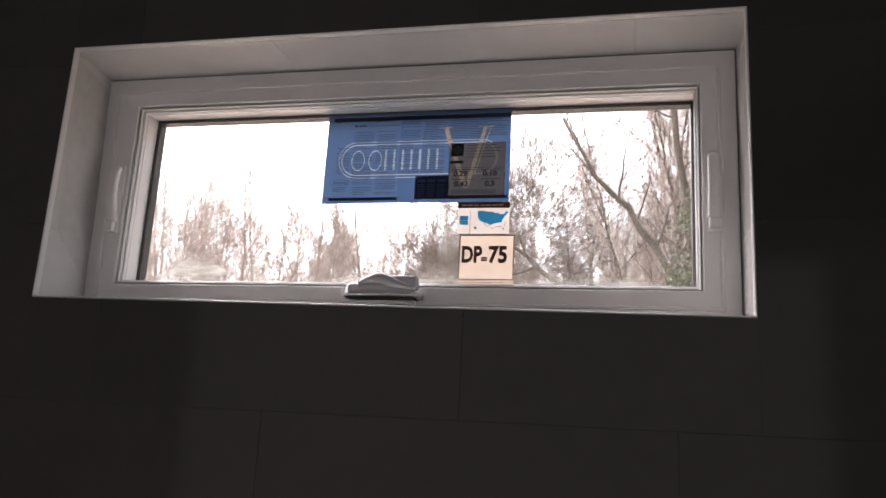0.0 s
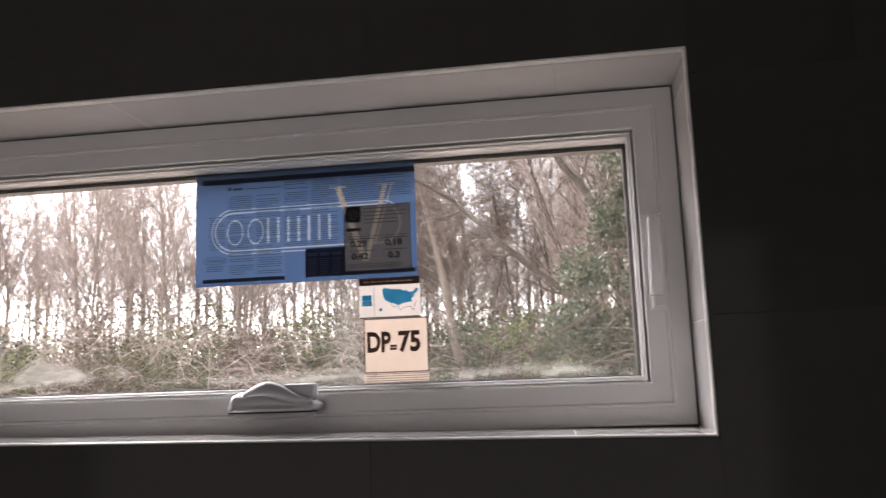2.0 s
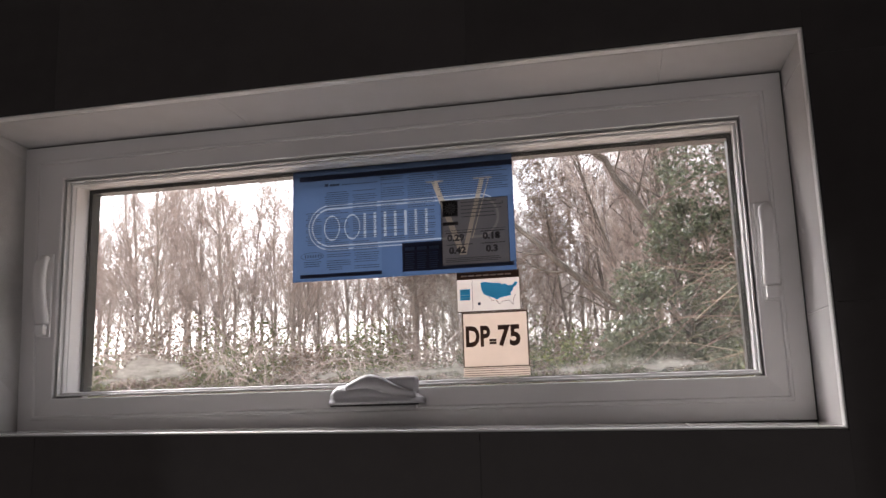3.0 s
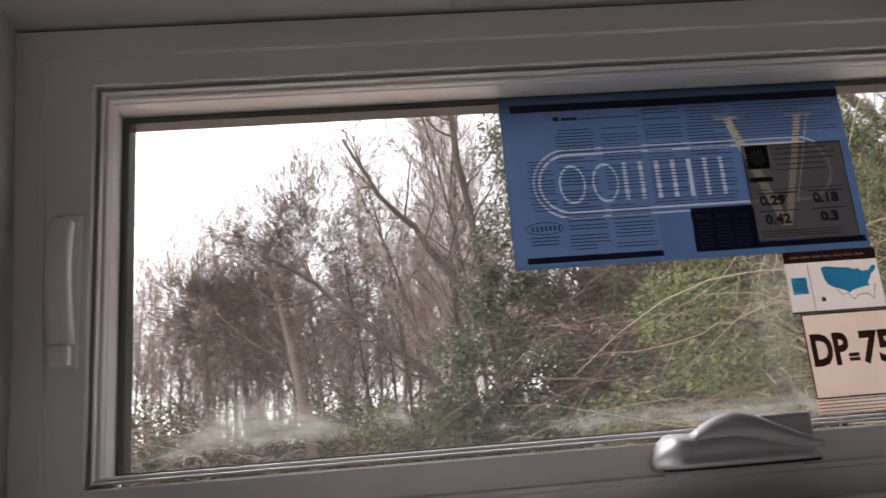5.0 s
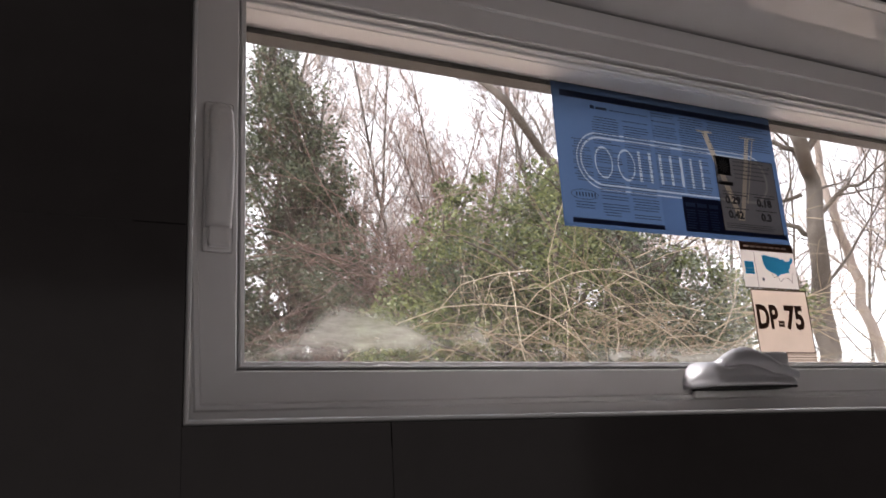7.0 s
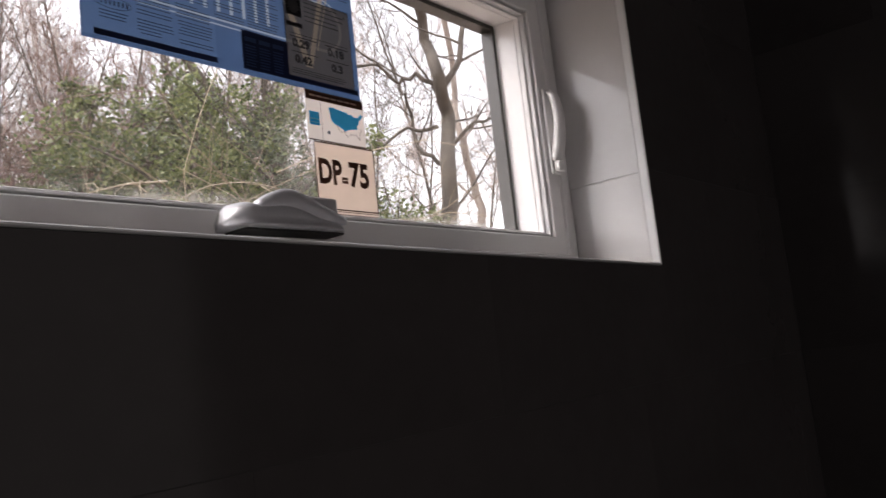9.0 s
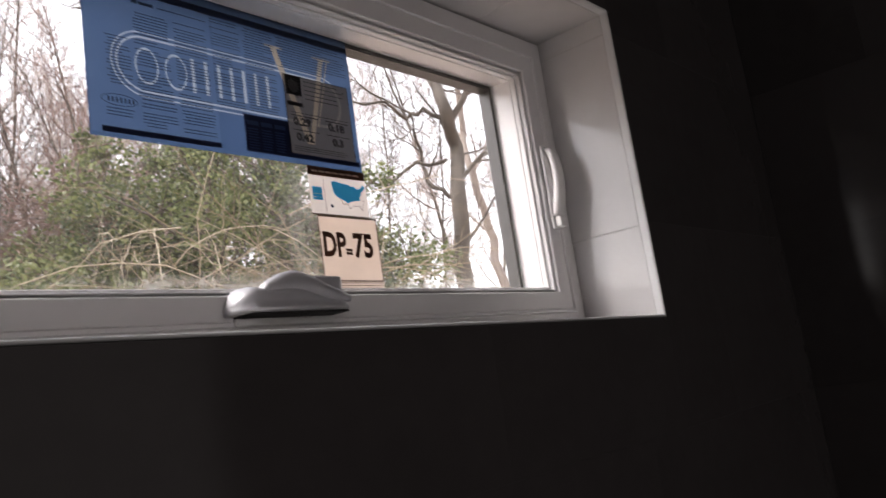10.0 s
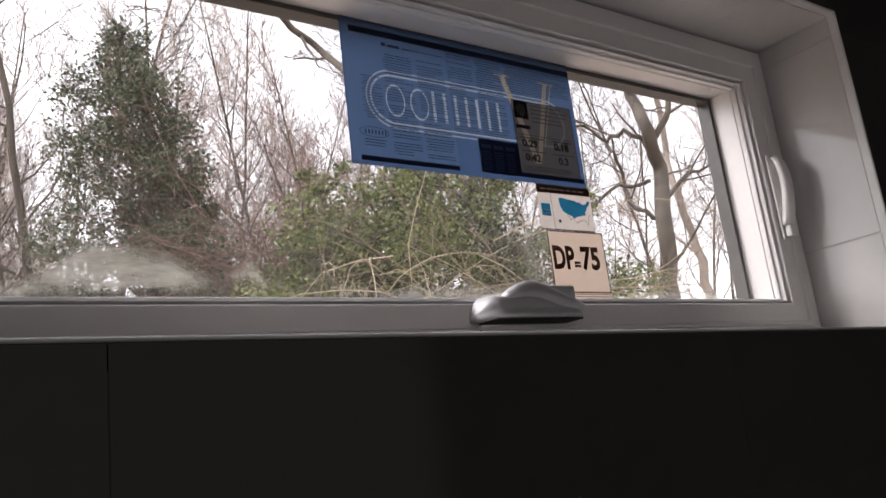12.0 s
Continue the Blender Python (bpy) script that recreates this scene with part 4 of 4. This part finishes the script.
def leafy_tree(name, label, category, az, dist, height, radius, seed, leaves, leaf_size, material, shape, base=0.0, lumps=26, trunk_r=0.14):
    """An evergreen: trunk, limbs reaching into clumps, and leaves gathered in clumps with gaps between."""
    rng = random.Random(seed)
    tree = tagged(new(name), label, category)
    p = bearing(az, dist)
    tree.location = (p.x, p.y, ground_z(p.x, p.y))
    wood, crown = Tubes(), Tubes()
    pts, rad = branch(wood, rng, Vector((0, 0, -0.2)), Vector((0, 0, 1)), height * 0.95, trunk_r, 9, 0.05, 0.02, 7, 0.15)
    clumps = []
    for i in range(lumps):
        u = base + (0.98 - base) * (i + rng.random()) / lumps
        a = rng.uniform(0, 2 * math.pi)
        rr = radius * shape(u) * rng.uniform(0.3, 1.25)
        c = Vector((math.cos(a) * rr, math.sin(a) * rr, height * u))
        s = radius * rng.uniform(0.16, 0.40) * (0.5 + 0.6 * shape(u))
        clumps.append((c, s))
        q, qr, qd = along(pts, rad, min(0.98, max(0.02, u - 0.08)))
        mid = q.lerp(c, 0.5) + Vector((0, 0, 0.1))
        wood.tube([q, mid, c], [max(0.012, qr * 0.4), 0.015, 0.006], 4)
        for k in range(6):
            e = c + Vector((rng.gauss(0, 1), rng.gauss(0, 1), rng.gauss(0, 0.7))) * s * 0.9
            wood.tube([c, c.lerp(e, 0.5) + Vector((0, 0, 0.03)), e], [0.009, 0.006, 0.003], 3)
    total = sum(s * s for c, s in clumps)
    for c, s in clumps:
        for k in range(int(leaves * s * s / total)):
            d = Vector((rng.gauss(0, 1), rng.gauss(0, 1), rng.gauss(0, 1)))
            d = d.normalized() * s * (rng.random() ** 0.45)
            d.z *= 0.75
            q = c + d
            if noise.noise(q * 2.8 + Vector((seed, 0, 0))) + 0.6 * noise.noise(q * 7 + Vector((0, seed, 0))) > 0.04:
                crown.leaf(q, leaf_size * rng.uniform(0.6, 1.3), rng)
    wood.build("trunk", M_BARK, tree)
    crown.build("crown", material, tree, False)
    return tree


cone = lambda u: max(0.10, min(1, 1.12 * (1 - u)) * (0.82 + 0.18 * math.sin(11 * u)))
ragged = lambda u: max(0.12, min(0.95, 0.62 + 0.5 * (0.45 - u)) if u < 0.62 else 0.535 * max(0.0, 1 - ((u - 0.62) / 0.40) ** 1.4)) * (0.88 + 0.20 * math.sin(17 * u))
dome = lambda u: math.sqrt(max(0.05, 1 - (2 * u - 0.9) ** 2))
leafy_tree("evergreen_tree", "dark green broadleaf evergreen with a tall ragged crown", "tree", 13.8, 15, 9.7, 2.65, 3, 100000, 0.085, M_HOLLY, ragged, 0.03, 170)
leafy_tree("evergreen_tree", "broad low evergreen under the tall one", "tree", 9.4, 14.2, 4.5, 1.4, 13, 26000, 0.10, M_HOLLY, dome, 0.03, 40)
leafy_tree("evergreen_tree", "small dark evergreen beside the tall one", "tree", 18.6, 15.5, 6.6, 1.5, 7, 20000, 0.10, M_HOLLY, cone, 0.05, 22)
leafy_tree("evergreen_tree", "small dark evergreen at the edge of the wood", "tree", 8.6, 20, 2.8, 1.2, 8, 9000, 0.11, M_HOLLY, cone, 0.02, 22)
leafy_tree("shrub", "olive green leafy shrub with gaps", "shrub", 27.2, 11.5, 5.5, 1.25, 9, 26000, 0.075, M_BUSH, dome, 0.15, 34, 0.05)
leafy_tree("shrub", "dark evergreen shrub at the foot of the tall evergreen", "shrub", 8.4, 15, 2.5, 1.3, 14, 9000, 0.085, M_HOLLY, dome, 0.03, 30, 0.05)
for az, d, h, r, s, n, mat in ((27, 8.6, 3.3, 1.3, 41, 26000, M_BUSH), (33, 8.2, 4.2, 1.6, 42, 38000, M_BUSH), (38.0, 8.8, 4.5, 1.35, 43, 42000, M_BUSH), (35.5, 9.8, 4.8, 1.5, 44, 36000, M_HOLLY), (17, 13.2, 4.4, 1.8, 49, 42000, M_HOLLY), (30, 9.2, 4.2, 1.5, 47, 36000, M_BUSH), (35.5, 9.0, 4.3, 1.6, 48, 38000, M_HOLLY), (22, 10.5, 3.0, 1.3, 45, 19200, M_HOLLY), (25.5, 12.5, 4.6, 1.3, 46, 19200, M_HOLLY)):
    leafy_tree("shrub", "green leafy shrub tangled with bare stems", "shrub", az, d, h, r, s, n, 0.058, mat, dome, 0.03, 34, 0.04)
for k, (az, d) in enumerate(((-2.5, 24), (0.5, 22), (3.5, 23), (6.0, 21), (-8, 27), (-14, 31), (-36, 33), (-28, 34), (-21, 33))):
    leafy_tree("shrub", "low evergreen shrub at the foot of the trees", "shrub", az, d, 2.6 if k < 4 else 2.2, 1.5, 60 + k, 3500, 0.13, M_BUSH if k % 2 else M_HOLLY, dome, 0.02, 16, 0.04)


def thicket(label, az0, az1, d0, d1, top, n, seed, material, r=0.008, arch=0.9, twiggy=3):
    """A tangle of thin arching stems."""
    rng = random.Random(seed)
    ob = tagged(new("thicket"), label, "thicket", kind="stuff")
    stems = Tubes()
    p = bearing((az0 + az1) / 2, (d0 + d1) / 2)
    ob.location = (p.x, p.y, ground_z(p.x, p.y))
    for i in range(n):
        q = bearing(rng.uniform(az0, az1), rng.uniform(d0, d1))
        q = Vector((q.x - p.x, q.y - p.y, rng.uniform(-0.2, top * 0.72)))
        d = Vector((rng.gauss(0, arch), rng.gauss(0, arch), rng.uniform(0.3, 1.2))).normalized()
        length = rng.uniform(0.3, 0.75) * top
        pts, rad = [q.copy()], [r * rng.uniform(0.7, 1.5)]
        for k in range(7):
            d = wobble(rng, d, 0.16)
            d = (d + Vector((0, 0, -0.16))).normalized()
            q = q + d * length / 7
            pts.append(q.copy())
            rad.append(rad[0] * (1 - 0.1 * (k + 1)))
        stems.tube(pts, rad, 4)
        for j in range(twiggy):
            w, wr, wd = along(pts, rad, rng.uniform(0.2, 0.95))
            branch(stems, rng, w, side_way(rng, wd, rng.uniform(0.4, 1.1)), length * rng.uniform(0.15, 0.4), wr * 0.6, 4, 0.2, -0.04, 3)
    stems.build("stems", material, ob, False)
    return ob


thicket("tangle of reddish brown vine stems", 18.5, 30, 12, 14.5, 6.4, 520, 71, M_REDTWIG, 0.009, 0.9, 6)
thicket("tangle of tan arching vine stems", 22, 46, 6.4, 8.4, 3.3, 400, 72, M_VINE, 0.0045, 1.1, 4)
thicket("long pale arching branches over the green shrubs", 24, 46, 6.6, 8.0, 4.1, 95, 76, M_PALEVINE, 0.0050, 1.4, 6)
thicket("low tangle of brown stems", 8, 24, 11, 14, 2.2, 300, 73, M_TWIG, 0.009, 1.0, 4)
thicket("low tangle of brown stems", -44, 8, 24, 34, 3.2, 1300, 74, M_GLARETWIG, 0.013, 0.8, 5)
thicket("low tangle of brown stems", 44, 70, 14, 24, 2.6, 420, 75, M_TWIG, 0.013, 0.8, 4)

# the old tree with heavy crooked limbs
old = tagged(new("tree"), "old bare tree with a thick forked trunk and crooked limbs", "tree")
D = 13.0
base = bearing(51.6, D)
base.z = ground_z(base.x, base.y) - 0.2
old.location = base
wood, twigs = Tubes(), Tubes()
r3 = random.Random(9)


def old_limb(points, r0, r1, counts=(4, 4, 3), length=1.6, dist=D):
    pts = [ahead(a, e, dist + 0.3 * i * (-1) ** i * 0.3) - base for i, (a, e) in enumerate(points)]
    fine_pts = []
    for i in range(len(pts) - 1):
        for k in range(3):
            q = pts[i].lerp(pts[i + 1], k / 3)
            fine_pts.append(q + Vector((r3.gauss(0, 1), r3.gauss(0, 1), r3.gauss(0, 1))) * 0.03)
    fine_pts.append(pts[-1])
    rad = [r0 + (r1 - r0) * i / (len(fine_pts) - 1) for i in range(len(fine_pts))]
    wood.tube(fine_pts, rad, 9)
    limbs_on(wood, twigs, r3, fine_pts, rad, length, counts, 0.2)


old_limb([(50.9, -7), (51.1, 4), (51.3, 9), (51.7, 13), (52.0, 16.8), (51.5, 19.4), (51.1, 21.9), (50.3, 27), (49.6, 34), (50.2, 42)], 0.165, 0.06, (7, 5, 4), 2.2)
old_limb([(51.8, 18.4), (49.9, 19.7), (48.7, 19.2), (47.5, 20.4), (45.0, 20.6), (42, 22)], 0.045, 0.012, (6, 5, 4))
old_limb([(51.4, 13), (50.0, 14.2), (49.4, 15.9), (49.0, 18.3), (48.6, 19.4), (47, 25)], 0.042, 0.012, (6, 5, 4))
old_limb([(51.8, 18.6), (53.3, 20.5), (54.4, 24), (55.3, 30)], 0.06, 0.03)
old_limb([(52.0, 14.6), (53.9, 16.0), (55.1, 15.9), (58, 18)], 0.04, 0.012, (6, 5, 4))
old_limb([(51.2, 15.8), (49.0, 16.0), (46.8, 14.8), (45.0, 15.4), (42.5, 13.8)], 0.035, 0.012)
wood.build("trunk", M_BARK, old)
twigs.build("crown", M_TWIG, old, False)

second = tagged(new("tree"), "bare tree with a mossy leaning trunk", "tree")
base = bearing(55.0, 14.5)
base.z = ground_z(base.x, base.y) - 0.2
second.location = base
wood, twigs = Tubes(), Tubes()
old_limb([(55.3, -7), (53.9, 7), (53.4, 11), (52.9, 14.5), (52.6, 18), (53.0, 26), (53.6, 38)], 0.095, 0.04, (6, 5, 4), 2.0, 14.5)
wood.build("trunk", M_BARK_GLARE, second)
twigs.build("crown", M_TWIG, second, False)

leaning = tagged(new("tree"), "leaning bare tree with a long slanting trunk", "tree")
base = bearing(45.0, 10.5)
base.z = ground_z(base.x, base.y) - 0.2
leaning.location = base
wood, twigs = Tubes(), Tubes()
old_limb([(45.0, -9), (43.6, 5), (42.0, 10.5), (38.5, 15.5), (35, 19.5), (31.2, 25.2), (27.5, 28.6), (23.6, 31.6), (19, 34)], 0.085, 0.04, (9, 6, 5), 1.9, 10.5)
wood.build("trunk", M_BARK, leaning)
twigs.build("crown", M_TWIG, leaning, False)

oak = tagged(new("tree"), "bare oak with long low limbs", "tree")
base = bearing(8.5, 17)
base.z = ground_z(base.x, base.y) - 0.2
oak.location = base
wood, twigs = Tubes(), Tubes()
old_limb([(9.4, -4), (8.8, 6), (7.6, 14), (6.2, 24), (4.0, 36)], 0.12, 0.05, (12, 7, 6), 3.4, 17)
old_limb([(8.9, 1.2), (6.9, 2.8), (3.3, 6.2), (-1.3, 10.1), (-4.4, 13.1), (-8, 15.0)], 0.11, 0.035, (10, 6, 5), 1.8, 17)
old_limb([(8.2, 9), (5.5, 12.5), (3.0, 16.5), (0.5, 19), (-2, 23)], 0.10, 0.035, (10, 6, 6), 2.2, 17)
wood.build("trunk", M_BARK, oak)
twigs.build("crown", M_TWIG, oak, False)

# ---- wall tiles ----
PITCH_Z, PITCH_X, J, THICK = 0.2925, 0.600, 0.0006, 0.0095
HOLE = (-0.5700, 0.5700, 1.4987, 1.9653)
tile_meshes = {}


def tile_at(parent, wall, a0, a1, z0, z1):
    """One wall tile from a0 to a1 along the wall."""
    if a1 - a0 < 0.006 or z1 - z0 < 0.006:
        return
    under_sill = wall == "north" and abs(z1 - HOLE[2]) < 1e-6
    key = (wall, round(a1 - a0, 4), round(z1 - z0, 4), a0 if under_sill else None)
    if key not in tile_meshes:
        bm = bmesh.new()
        if wall == "north":
            box(bm, 0, a1 - a0, 0, THICK, 0, z1 - z0, 0.0002, 1)
        else:
            box(bm, -THICK, -0.0002, 0, a1 - a0, 0, z1 - z0, 0.0002, 1)
        bmesh.ops.recalc_face_normals(bm, faces=bm.faces[:])
        me = bpy.data.meshes.new("tile")
        bm.to_mesh(me)
        bm.free()
        me.materials.append(M_TILE)
        if under_sill:
            for v in me.vertices:
                if v.co.z > (z1 - z0) / 2:
                    v.co.z += sill_rise(a0 + v.co.x)
        tile_meshes[key] = me
    ob = new("tile", tile_meshes[key])
    ob.parent = parent
    ob.location = (a0, 0, z0) if wall == "north" else (ROOM_X1, a0, z0)


def cut(a0, a1, z0, z1, hole):
    """The parts of a tile that lie outside the window."""
    hx0, hx1, hz0, hz1 = hole
    if a1 <= hx0 or a0 >= hx1 or z1 <= hz0 or z0 >= hz1:
        return [(a0, a1, z0, z1)]
    out = []
    if a0 < hx0:
        out.append((a0, hx0, z0, z1))
    if a1 > hx1:
        out.append((hx1, a1, z0, z1))
    m0, m1 = max(a0, hx0), min(a1, hx1)
    if z0 < hz0:
        out.append((m0, m1, z0, hz0))
    if z1 > hz1:
        out.append((m0, m1, hz1, z1))
    return out


for row in range(-1, 10):
    z0 = 1.345 - 4 * PITCH_Z + row * PITCH_Z
    z1 = min(z0 + PITCH_Z - J, CEIL)
    z0 = max(z0, 0.0)
    if z1 <= z0:
        continue
    shift = (0.165, -0.135)[row % 2]
    for c in range(-3, 4):
        a0, a1 = shift + c * PITCH_X, shift + (c + 1) * PITCH_X - J
        a0, a1 = max(a0, ROOM_X0), min(a1, ROOM_X1 - THICK - 0.001)
        if a1 > a0:
            for piece in cut(a0, a1, z0, z1, HOLE):
                tile_at(wall_north, "north", *piece)
    shift = (-0.22, -0.52)[row % 2]
    for c in range(-4, 2):
        a0, a1 = shift + c * PITCH_X, shift + (c + 1) * PITCH_X - J
        a0, a1 = max(a0, ROOM_Y0), min(a1, -0.0015)
        if a1 > a0:
            tile_at(wall_east, "east", a0, a1, z0, z1)
